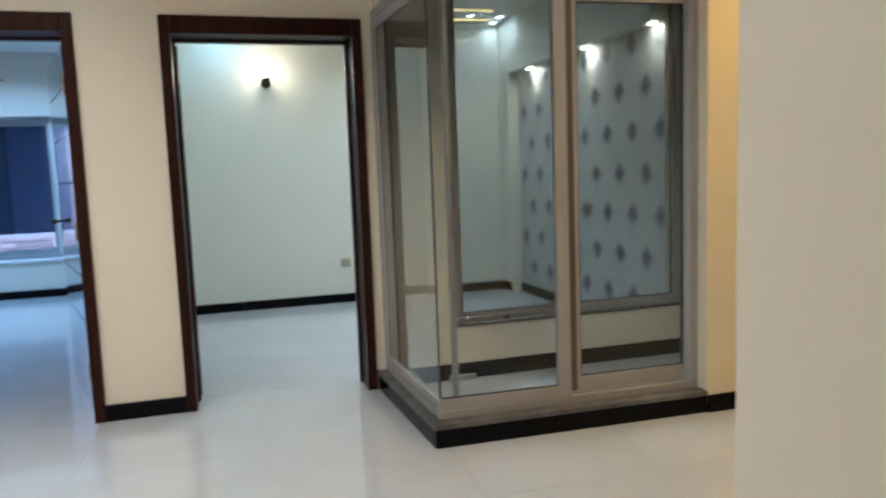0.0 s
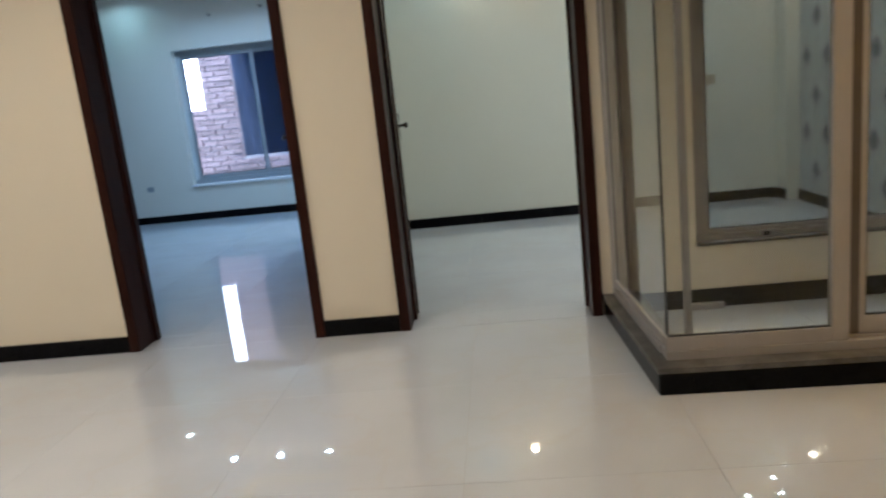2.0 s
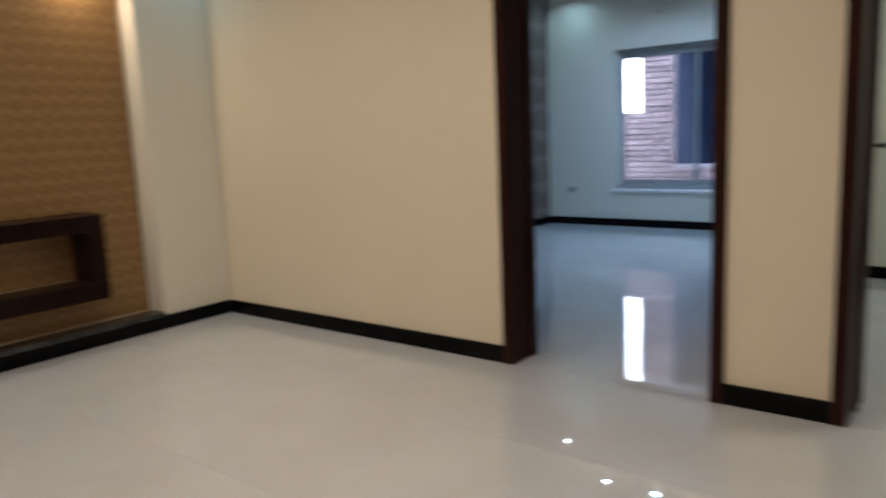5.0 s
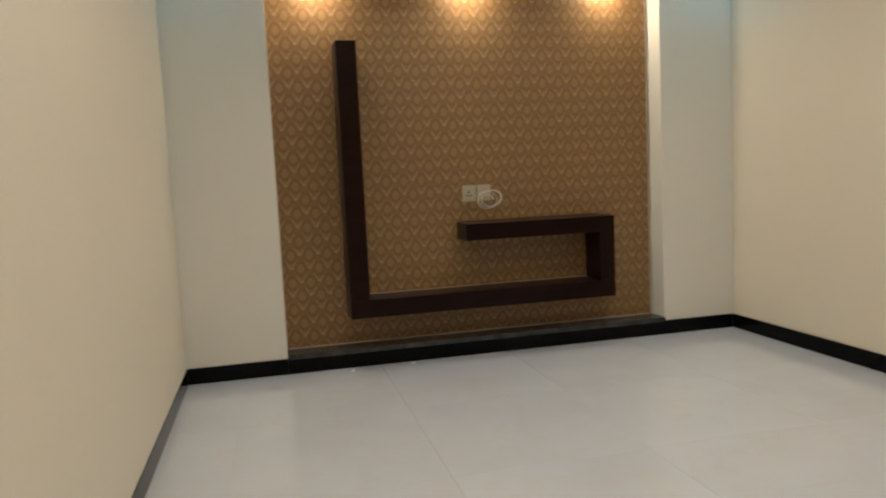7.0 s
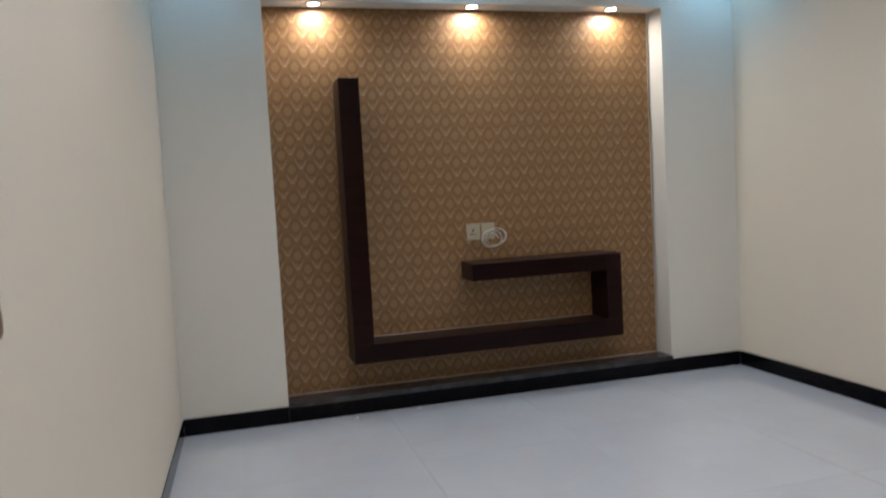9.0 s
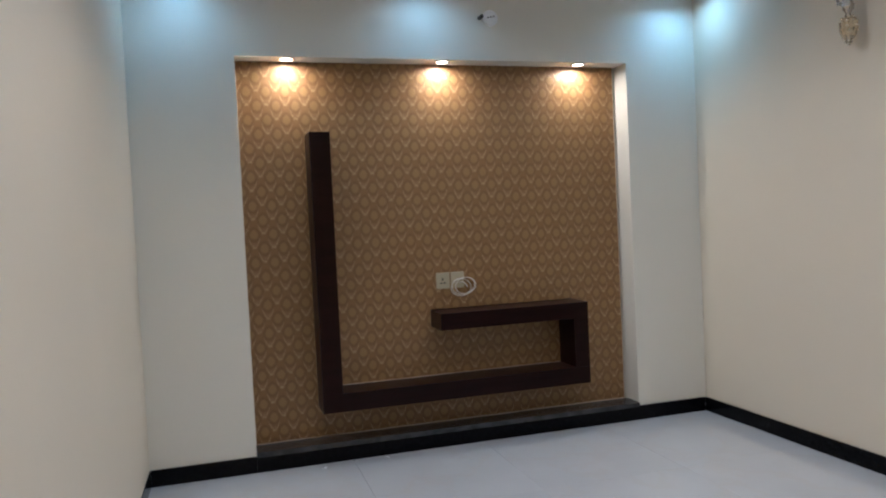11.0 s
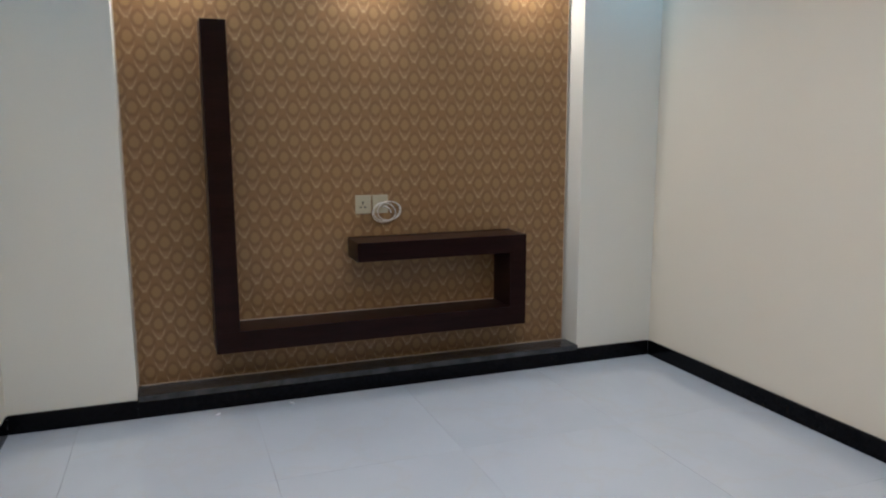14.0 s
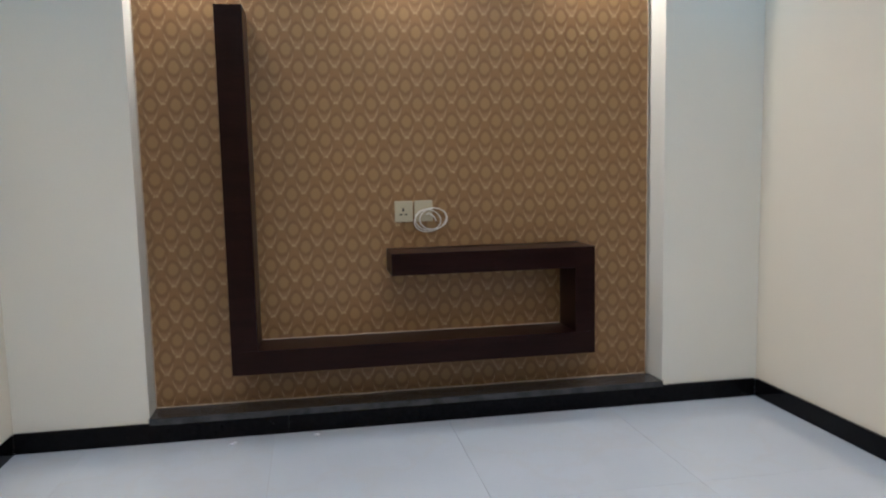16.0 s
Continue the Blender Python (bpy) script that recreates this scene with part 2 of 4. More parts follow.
M = dict(
    cream=surface("cream wall paint", (0.72, 0.657, 0.543), 0.55, vary=0.025, scale=0.9, fine=140, bump=0.06, depth=0.0006),
    white=surface("white wall paint", (0.72, 0.705, 0.64), 0.55, vary=0.025, scale=0.9, fine=140, bump=0.06, depth=0.0006),
    pale=surface("pale green-white wall paint", (0.70, 0.71, 0.64), 0.55, vary=0.025, scale=0.9, fine=140, bump=0.06, depth=0.0006),
    ceiling=surface("ceiling paint", (0.80, 0.79, 0.76), 0.6, vary=0.02, bump=0.04, depth=0.0005),
    tile=tile_material("polished porcelain", (0.51, 0.535, 0.575)),
    grout=surface("grey grout", (0.44, 0.42, 0.40), 0.8, vary=0.2, fine=200),
    granite=surface("black granite", (0.004, 0.004, 0.005), 0.07, vary=0.5, scale=40, fine=300, bump=0.0, depth=0.0003, spec=0.10),
    sill=surface("dusty grey granite sill", (0.095, 0.091, 0.086), 0.5, vary=0.6, scale=9, fine=120, bump=0.25, depth=0.0012),
    ledge=surface("dark granite ledge", (0.034, 0.034, 0.037), 0.25, vary=0.5, scale=14, fine=220, bump=0.04, depth=0.0004),
    frame_wood=surface("dark polished door wood", (0.026, 0.0085, 0.0062), 0.36, vary=0.4, scale=3, fine=22, bump=0.08, depth=0.0006, spec=0.09, stretch=(9, 9, 0.7)),
    leaf_wood=surface("dark door leaf", (0.032, 0.012, 0.009), 0.12, vary=0.35, scale=3, fine=22, bump=0.03, depth=0.0004, coat=1.0, stretch=(9, 9, 0.7)),
    shelf_wood=surface("dark mahogany laminate", (0.0115, 0.0036, 0.0032), 0.30, vary=0.4, scale=3, fine=26, bump=0.06, depth=0.0005, spec=0.15, stretch=(6, 1, 8)),
    aluminium=surface("anodised aluminium", (0.365, 0.352, 0.356), 0.42, metal=0.25, vary=0.07, scale=3, fine=90, bump=0.03, depth=0.0003, stretch=(1, 1, 0.15)),
    aluminium_lit=surface("aluminium whitened for daylight", (0.62, 0.66, 0.68), 0.35, metal=0.1, vary=0.05, bump=0.02),
    aluminium_grey=surface("grey anodised aluminium", (0.36, 0.40, 0.44), 0.4, metal=0.3, vary=0.06, bump=0.02),
    strip_dark=surface("dark strip beside the mullion", (0.10, 0.088, 0.088), 0.6, vary=0.2, fine=200, bump=0.05),
    rubber=surface("black gasket", (0.015, 0.015, 0.016), 0.6, vary=0.2, bump=0.0),
    glass=glass_material("clear window glass", (0.63, 0.66, 0.665)),
    glass_blue=glass_material("faintly blue window glass", (0.72, 0.85, 1.0)),
    plate=surface("ivory plastic", (0.41, 0.37, 0.26), 0.35, vary=0.04, bump=0.0),
    plate_white=surface("white plastic", (0.78, 0.80, 0.83), 0.35, vary=0.03, bump=0.0),
    plate_brown=surface("bronze switch plate", (0.22, 0.15, 0.085), 0.3, metal=0.4, vary=0.08, bump=0.0),
    black=surface("black plastic", (0.012, 0.012, 0.012), 0.4, vary=0.2, bump=0.0),
    sealant=surface("pale filler", (0.55, 0.47, 0.38), 0.7, vary=0.2, fine=120, bump=0.0),
    cable=surface("white cable", (0.62, 0.60, 0.56), 0.4, vary=0.04, bump=0.0),
    bead=surface("silver bead added for glints", (0.85, 0.80, 0.70), 0.08, metal=1.0, vary=0.05, bump=0.0),
    chrome=surface("brushed nickel", (0.55, 0.52, 0.48), 0.25, metal=1.0, vary=0.06, bump=0.0),
    bronze=surface("dark bronze", (0.05, 0.035, 0.025), 0.3, metal=0.8, vary=0.15, bump=0.0),
    brick=surface("fired brick", (0.38, 0.29, 0.30), 0.85, vary=0.36, scale=5, fine=50, bump=0.5, depth=0.004, per_piece=0.6),
    mortar=surface("cement mortar", (0.37, 0.36, 0.38), 0.9, vary=0.3, fine=70, bump=0.4, depth=0.003),
    # Navy tone puts the return wall's shade into its base colour.
    return_shade=surface("cement render with shade painted in", (0.07, 0.10, 0.17), 0.85, vary=0.3, scale=3, bump=0.3, depth=0.003),
    # Dark blue puts the opening's shade and sky haze into the colour.
    opening_shade=surface("plaster with shade painted in", (0.040, 0.065, 0.14), 0.8, vary=0.3, bump=0.2),
    ground=surface("cement ground", (0.34, 0.33, 0.31), 0.9, vary=0.2, scale=1.5, fine=30, bump=0.3, depth=0.004),
    lit_cool=glowing("lit cool diffuser", (0.86, 0.95, 1.0), 3.0),
    lit_warm=glowing("lit warm diffuser", (1.0, 0.80, 0.52), 4.0),
    cove=glowing("warm led strip", (1.0, 0.72, 0.25), 0.32),
    overcast=glowing("overcast sky", (0.93, 0.97, 1.0), 2.6),
    cove_dim=glowing("faint led strip", (1.0, 0.86, 0.62), 0.22),
    bulb=glowing("warm bulb glass", (1.0, 0.80, 0.50), 3.0),
    paper_gold=lattice("gold damask wallpaper", 1, 0.1082, 0.1633, ((0.238, 0.133, 0.052), (0.276, 0.168, 0.064), (0.184, 0.100, 0.039), (0.58, 0.44, 0.25), 0.205, 1.22, 0.45), 0.40, 0.18, 0.45, cup=True, seed=(0.183, 0.378), soft=0.05, wobble=0.2),
    paper_grey=lattice("grey diamond wallpaper", 1, 0.37, 0.62, ((0.50, 0.53, 0.52), (0.10, 0.108, 0.13), (0.40, 0.42, 0.44), (0.66, 0.69, 0.70), 0.205, 1.08, 0.0), 0.5, 0.1, 0.1, seed=(-0.24, 0.045), diamond=True, soft=0.035, wobble=0.36),
    paper_brown=lattice("brown ogee wallpaper", 1, 0.36, 0.64, ((0.115, 0.088, 0.076), (0.085, 0.063, 0.054), (0.26, 0.235, 0.22), (0.25, 0.22, 0.205), 0.22, 1.5, 0.4), 0.55, 0.1, 0.1, soft=0.05, wobble=0.35),
)
amber, ant, ab = nodes_of("amber crystal")
ab.inputs["Base Color"].default_value = (0.90, 0.76, 0.55, 1)
ab.inputs["Transmission Weight"].default_value, ab.inputs["Roughness"].default_value, ab.inputs["IOR"].default_value = 0.8, 0.03, 1.55
M["amber"] = amber

# ---- making things ----
ORIGIN = {}


def bx(bm, x0, x1, y0, y1, z0, z1):
    vs = [bm.verts.new((x, y, z)) for x in (x0, x1) for y in (y0, y1) for z in (z0, z1)]
    for q in ((0, 1, 3, 2), (4, 6, 7, 5), (0, 4, 5, 1), (2, 3, 7, 6), (0, 2, 6, 4), (1, 5, 7, 3)):
        bm.faces.new([vs[i] for i in q])
    return vs


def box(x0, x1, y0, y1, z0, z1, bevel=0.0):
    bm = bmesh.new()
    bx(bm, x0, x1, y0, y1, z0, z1)
    if bevel:
        bmesh.ops.bevel(bm, geom=bm.edges[:], offset=bevel, segments=2, profile=0.6, affect="EDGES")
    return bm


def lathe(profile, centre, axis="z", seg=28):
    """A turned form: (radius, height) pairs about an axis through centre."""
    bm = bmesh.new()
    rings = []
    for r, h in profile:
        ring = []
        for i in range(seg):
            a = 2 * math.pi * i / seg
            p = Vector((r * math.cos(a), r * math.sin(a), h))
            if axis == "x":
                p = Vector((p.z, p.x, p.y))
            elif axis == "y":
                p = Vector((p.x, p.z, p.y))
            ring.append(bm.verts.new(p + Vector(centre)))
        rings.append(ring)
    for a, b in zip(rings, rings[1:]):
        for i in range(seg):
            bm.faces.new((a[i], a[(i + 1) % seg], b[(i + 1) % seg], b[i]))
    bm.faces.new(rings[0][::-1]), bm.faces.new(rings[-1])
    bmesh.ops.recalc_face_normals(bm, faces=bm.faces[:])
    return bm


def tube(points, radius, seg=8, closed=False):
    bm = bmesh.new()
    pts = [Vector(p) for p in points]
    n = len(pts)
    rings = []
    for i, p in enumerate(pts):
        t = (pts[(i + 1) % n] - pts[i - 1]) if closed or 0 < i < n - 1 else (pts[min(i + 1, n - 1)] - pts[max(i - 1, 0)])
        q = t.to_track_quat("Z", "Y")
        rings.append([bm.verts.new(p + q @ Vector((radius * math.cos(2 * math.pi * k / seg), radius * math.sin(2 * math.pi * k / seg), 0))) for k in range(seg)])
    for i in range(n if closed else n - 1):
        a, b = rings[i], rings[(i + 1) % n]
        for k in range(seg):
            bm.faces.new((a[k], a[(k + 1) % seg], b[(k + 1) % seg], b[k]))
    if not closed:
        bm.faces.new(rings[0][::-1]), bm.faces.new(rings[-1])
    bmesh.ops.recalc_face_normals(bm, faces=bm.faces[:])
    return bm


def mesh_of(name, bm, material, smooth=False):
    me = bpy.data.meshes.new(name)
    bmesh.ops.recalc_face_normals(bm, faces=bm.faces[:])
    bm.to_mesh(me)
    bm.free()
    me.materials.append(M[material])
    if smooth:
        me.polygons.foreach_set("use_smooth", [True] * len(me.polygons))
    return me


def thing(name, at, label, category, group=""):
    ob = new(name)
    ob.location = at
    ob.empty_display_size = 0.05
    ORIGIN[ob.name] = Vector(at)
    return tagged(ob, label, category, group)


LEANING = {"plinth", "glass_enclosure"}


def part(name, bm, material, parent, label="", smooth=False):
    """One mesh, written in world places, under a thing or a part. The enclosure's front runs slightly askew."""
    leans = parent.name in LEANING
    if leans:
        for v in bm.verts:
            v.co.y -= 0.028 * max(0.0, v.co.x - EX)
    o = ORIGIN.get(parent.name, Vector((0, 0, 0)))
    bmesh.ops.translate(bm, verts=bm.verts[:], vec=-o)
    ob = new(name, mesh_of(name, bm, material, smooth))
    ob.parent = parent
    ORIGIN[ob.name] = o
    if leans:
        LEANING.add(ob.name)
    return tagged(ob, label)


def structure(name, bm, material, label="", category=""):
    return tagged(new(name, mesh_of(name, bm, material)), label, category, kind="structure")


def boxes(*rows):
    bm = bmesh.new()
    for r in rows:
        bx(bm, *r)
    return bm


# ---- the plan ----
XT, YL = -3.437, -3.503                 # wall with the recess, wall opposite the doors
N0, N1, NZ0, NZ1, NX = -2.945, -0.540, 0.110, 2.314, -3.567   # recess
D1A, D1B, D2A, D2B, DT = -1.108, 0.0, 0.412, 1.490, 2.150    # door frames
WT = 0.22                               # wall thickness
EX, EY, EXR = 1.553, -1.050, 3.01        # glass enclosure: plinth corner and far end
CZ = 2.76                               # ceilings
R1X, R1Y = -3.66, 5.06                  # bedroom
W1A, W1B, W1Z0, W1Z1 = -2.79, -1.16, 0.425, 2.06
R2X, R2Y, R2XR = 0.11, 3.03, 3.50      # second room
ITOP = 2.46                              # head of the inner window
JX = 1.238                              # passage jamb

# ---- walls ----
structure("wall_doors", boxes((XT - 0.3, D1A, 0, WT, 0, CZ), (D1A, D1B, 0, WT, DT, CZ), (D1B, D2A, 0, WT, 0, CZ), (D2A, D2B, 0, WT, DT, CZ), (D2B, 1.60, 0, WT, 0, CZ)), "cream", "smooth cream painted wall with two doorways", "wall")
structure("wall_recess", boxes((XT - 0.3, XT, YL - 0.25, N0, 0, CZ)), "white", "white painted wall with a shallow lit recess", "wall")
structure("wall_recess_head", boxes((XT - 0.3, XT, N0, N1, NZ1, CZ)), "white", "white painted wall above the lit recess", "wall")
structure("wall_recess_foot", boxes((XT - 0.3, XT - 0.001, N0, N1, 0, 0.082)), "white", "low wall under the recess ledge", "wall")
structure("wall_recess_back", boxes((XT - 0.3, NX - 0.004, N0, N1, 0.082, NZ1)), "white", "plastered back of the recess", "wall")
def splayed():
    """The wall beside the recess, whose cheek opens slightly outwards."""
    bm = boxes((XT - 0.3, XT, N1, 0, 0, CZ))
    for v in bm.verts:
        if v.co.x > XT - 0.01 and v.co.y < N1 + 0.01:
            v.co.y = N1 + 0.024
    bx(bm, XT - 0.3, XT, N1, N1 + 0.024, NZ1, CZ)
    return bm


structure("wall_recess_cheek", splayed(), "white", "white painted wall beside the lit recess", "wall")
structure("wall_recess_paper", boxes((NX - 0.004, NX, N0 + 0.001, N1 - 0.001, NZ0 + 0.002, NZ1 - 0.001)), "paper_gold", "gold and brown damask wallpaper in the recess", "wallpaper")
structure("wall_opposite", boxes((XT, 0.25, YL - 0.23, YL, 0, CZ), (JX, 4.3, YL - 0.23, YL, 0, CZ), (0.25, JX, YL - 0.23, YL, 2.35, CZ)), "cream", "smooth cream painted wall with a wide passage opening", "wall")
structure("wall_enclosure", boxes((EXR - 0.02, 4.3, EY - 0.038, EY + 0.15, 0, CZ)), "cream", "cream painted wall beside the glass enclosure", "wall")
structure("wall_enclosure_head", boxes((EX, EXR - 0.02, EY, EY + 0.15, 2.20, CZ)), "cream", "cream painted wall above the glass enclosure", "wall")
structure("wall_enclosure_side_head", boxes((EX, EX + 0.15, EY + 0.15, 0, 2.20, CZ)), "cream", "cream painted wall above the glass enclosure's side", "wall")
structure("wall_enclosure_end", boxes((4.2, 4.3, EY + 0.15, 0.0, 0, CZ)), "cream", "plain cream wall at the end of the light well", "wall")
structure("wall_enclosure_back", boxes((1.60, 4.3, 0, WT, 0, 0.325), (1.60, 1.98, 0, WT, 0.325, CZ), (3.64, 4.3, 0, WT, 0.325, CZ), (1.98, 3.64, 0, WT, ITOP, CZ)), "cream", "low cream wall under an inner window", "wall")
structure("wall_end", boxes((4.3, 4.45, YL - 0.23, EY + 0.15, 0, CZ)), "cream", "plain cream wall", "wall")
structure("wall_passage", boxes((-1.0, -0.85, -6.5, YL - 0.23, 0, CZ), (2.6, 2.75, -6.5, YL - 0.23, 0, CZ), (-1.0, 2.75, -6.65, -6.5, 0, CZ)), "cream", "plain cream walls of the passage", "wall")
# bedroom
structure("wall_bedroom_window", boxes((R1X - 0.2, W1A, R1Y, R1Y + 0.22, 0, CZ), (W1B, 0.11, R1Y, R1Y + 0.22, 0, CZ), (W1A, W1B, R1Y, R1Y + 0.22, 0, W1Z0), (W1A, W1B, R1Y, R1Y + 0.22, W1Z1, CZ)), "white", "white painted bedroom wall with a wide window", "wall")
structure("wall_bedroom_paper", boxes((R1X - 0.2, R1X, WT, R1Y, 0, CZ)), "paper_brown", "bedroom wall in brown and silver ogee wallpaper", "wallpaper")
structure("wall_between", boxes((-0.05, R2X, WT, R1Y, 0, CZ)), "pale", "plain pale wall between the rooms", "wall")
# second room
structure("wall_room_back", boxes((R2X, R2XR + 0.4, R2Y, R2Y + 0.2, 0, CZ)), "pale", "plain pale green-white wall", "wall")
structure("wall_room_side", boxes((R2XR, R2XR + 0.4, 2.82, R2Y, 0, CZ), (R2XR, R2XR + 0.4, WT, 2.82, 2.24, CZ), (R2XR + 0.12, R2XR + 0.4, WT, 2.82, 0, 2.24)), "pale", "pale wall with a papered recess", "wall")
structure("wall_room_paper", boxes((R2XR + 0.115, R2XR + 0.119, WT + 0.002, 2.818, 0.002, 2.238)), "paper_grey", "pale grey wallpaper with dark diamond motifs", "wallpaper")

# ---- ceilings ----
structure("ceiling", boxes((XT - 0.3, 4.45, YL - 0.23, 0, CZ, CZ + 0.12)), "ceiling", "plain white ceiling out of view", "ceiling")
structure("ceiling_passage", boxes((-1.0, 2.75, -6.65, YL - 0.23, CZ, CZ + 0.12)), "ceiling", "plain white ceiling out of view", "ceiling")
structure("ceiling_bedroom", boxes((R1X - 0.2, R2X - 0.06, WT, R1Y + 0.22, CZ, CZ + 0.12)), "ceiling", "white false ceiling", "ceiling")
structure("ceiling_room", boxes((R2X - 0.06, R2XR + 0.4, WT, R2Y + 0.2, CZ, CZ + 0.12)), "ceiling", "white false ceiling", "ceiling")
# Unseen cover, added to keep sun and sky out of the light well.
structure("ceiling_enclosure", boxes((EX, 1.75, EY, WT, CZ, CZ + 0.12), (2.9, 4.3, EY, WT, CZ, CZ + 0.12), (1.75, 2.9, EY, WT, CZ, CZ + 0.12)), "ceiling", "plain white ceiling out of view", "ceiling")


# ---- doors ----
def door_frame(a, b, label):
    f = thing("door_frame", ((a + b) / 2, 0.1, 0), label, "door frame", "door frames")
    w = 0.055
    part("jamb", box(a, a + w, -0.022, WT + 0.012, 0, DT, 0.005), "frame_wood", f)
    part("jamb", box(b - w, b, -0.022, WT + 0.012, 0, DT, 0.005), "frame_wood", f)
    part("head", box(a + w, b - w, -0.020, WT + 0.010, DT - 0.095, DT, 0.005), "frame_wood", f)
    part("stop", box(a + w, a + w + 0.014, 0.165, 0.215, 0, DT - 0.095, 0.003), "frame_wood", f)
    part("stop", box(b - w - 0.014, b - w, 0.165, 0.215, 0, DT - 0.095, 0.003), "frame_wood", f)
    part("stop", box(a + w, b - w, 0.165, 0.215, DT - 0.109, DT - 0.095, 0.003), "frame_wood", f)
    return f


door_frame(D1A, D1B, "dark polished wooden frame of the bedroom doorway")
door_frame(D2A, D2B, "dark polished wooden frame of the second doorway")


def door_leaf(name, hinge, angle, label):
    """A leaf of grooved boards that hangs on a hinge and stands open at an angle."""
    d = thing(name, (0, 0, 0), label, "door")
    w, h, t = 0.945, DT - 0.115, 0.042
    # Black colour of the core puts shade into the grooves.
    part("slab", box(0.004, w - 0.004, -t / 2 + 0.004, t / 2 - 0.004, 0.010, h - 0.002), "rubber", d, "core blackened for the shade in the grooves")
    cuts = [0.008, 0.51, 0.77, 1.03, 1.29, 1.55, 1.81, h]
    for lo, hi in zip(cuts, cuts[1:]):
        part("board", box(0, w, -t / 2, t / 2, lo + 0.003, hi - 0.003, 0.002), "leaf_wood", d)
    for f in (-1, 1):
        plate = part("handle_plate", box(w - 0.075, w - 0.035, *((t / 2, t / 2 + 0.003) if f > 0 else (-t / 2 - 0.003, -t / 2)), 0.95, 1.13, 0.002), "bronze", d, "dark bronze plate")
        k = f * t / 2
        part("knob", lathe([(0.009, f * 0.004), (0.009, f * 0.03), (0.017, f * 0.034), (0.021, f * 0.045), (0.014, f * 0.055), (0.003, f * 0.058)], (w - 0.055, k, 1.045), "y", 16), "bronze", plate, "round bronze knob", True)
    for z in (0.22, 1.02, 1.82):
        part("hinge", lathe([(0.009, -0.05), (0.009, 0.05)], (-0.004, t / 2 + 0.004, z), "z", 12), "chrome", d)
    d.matrix_basis = pose(hinge[0], hinge[1], 0, 0, 0, angle)
    return d


door_leaf("bedroom_door", (D1B - 0.085, WT + 0.03), 106, "glossy dark wooden door with fine grooves standing wide open")
door_leaf("room_door", (D2A + 0.055, WT + 0.03), 97, "glossy dark wooden door swung open against the wall")


# ---- skirting ----
def skirting(name, axis, fixed, a, b, depth, z=0.09, step=0.62, mat="granite"):
    """Stone skirting pieces along a line. depth: signed thickness from the wall's face."""
    base = tagged(new(name), "polished black granite skirting along the wall", "skirting", kind="structure")
    n = max(1, round((b - a) / step))
    for i in range(n):
        p, q = a + (b - a) * i / n + 0.0002, a + (b - a) * (i + 1) / n - 0.0002
        d0, d1 = sorted((fixed, fixed + depth))
        bm = box(p, q, d0, d1, 0, z, 0.0006) if axis == "x" else box(d0, d1, p, q, 0, z, 0.0006)
        part("skirting_tile", bm, mat, base)


SK = 0.014
skirting("baseboard_doors", "x", 0, XT + SK, D1A, -SK)
skirting("baseboard_pier", "x", 0, D1B, D2A, -SK, step=0.5)
skirting("baseboard_recess_a", "y", XT, YL + 0.004, N0, SK)
skirting("baseboard_recess_b", "y", XT, N0, N1, SK, z=0.084)
skirting("baseboard_recess_c", "y", XT, N1, -SK, SK)
skirting("baseboard_opposite", "x", YL, XT + SK, 0.25, 0.004)
skirting("baseboard_enclosure", "x", EY - 0.038, EXR - 0.02, 4.3, -SK)
skirting("baseboard_bedroom", "x", R1Y, R1X + SK, -0.05, -SK)
skirting("baseboard_bedroom_paper", "y", R1X, WT, R1Y - SK, SK)
skirting("baseboard_room", "x", R2Y, R2X + SK, R2XR - SK, -SK)
skirting("baseboard_room_left", "y", R2X, WT, R2Y - SK, SK)
skirting("baseboard_room_paper", "y", R2XR + 0.115, WT, 2.82, -SK)
skirting("baseboard_room_corner", "y", R2XR, 2.82, R2Y - SK, -SK)
skirting("baseboard_well", "x", 0, 1.62, 4.2, -SK, z=0.097)

ledge = structure("ledge_recess", box(NX, XT + 0.020, N0, N1 + 0.022, 0.084, NZ0 + 0.004, 0.003), "ledge", "dark granite ledge under the wallpapered recess", "ledge")

# ---- recess shelf ----
SX = -3.347
shelf = thing("wall_shelf", (NX + 0.1, -1.7, 0.29), "dark mahogany wall shelf in an angular G shape", "shelf")
part("upright", box(NX + 0.001, SX, -2.572, -2.457, 0.407, 1.881, 0.0012), "shelf_wood", shelf)
part("bottom_board", box(NX + 0.001, SX, -2.572, -0.905, 0.302, 0.407, 0.0012), "shelf_wood", shelf)
part("end_board", box(NX + 0.001, SX, -1.002, -0.905, 0.407, 0.810, 0.0012), "shelf_wood", shelf)
part("top_board", box(NX + 0.001, SX, -1.862, -1.002, 0.711, 0.810, 0.0012), "shelf_wood", shelf)

rnd = random.Random(11)


def bead(parent, a, b, fixed, material="sealant"):
    """An uneven line of filler. a, b: ends (y, z) on the wallpaper."""
    n = 40
    pts = [(NX + 0.002, a[0] + (b[0] - a[0]) * i / n + rnd.uniform(-1, 1) * (0.0012 if fixed == "y" else 0), a[1] + (b[1] - a[1]) * i / n + rnd.uniform(-1, 1) * (0.0012 if fixed == "z" else 0)) for i in range(n + 1)]
    part("sealant_bead", tube(pts, 0.0026, 5), material, parent, "uneven line of pale filler")


bead(shelf, (-2.452, 0.4085), (-1.007, 0.4085), "z")
bead(shelf, (-1.86, 0.8115), (-0.908, 0.8115), "z", "shelf_wood")
paper_edge = tagged(new("trim"), "ragged pale edge of the wallpaper", "trim", kind="structure")
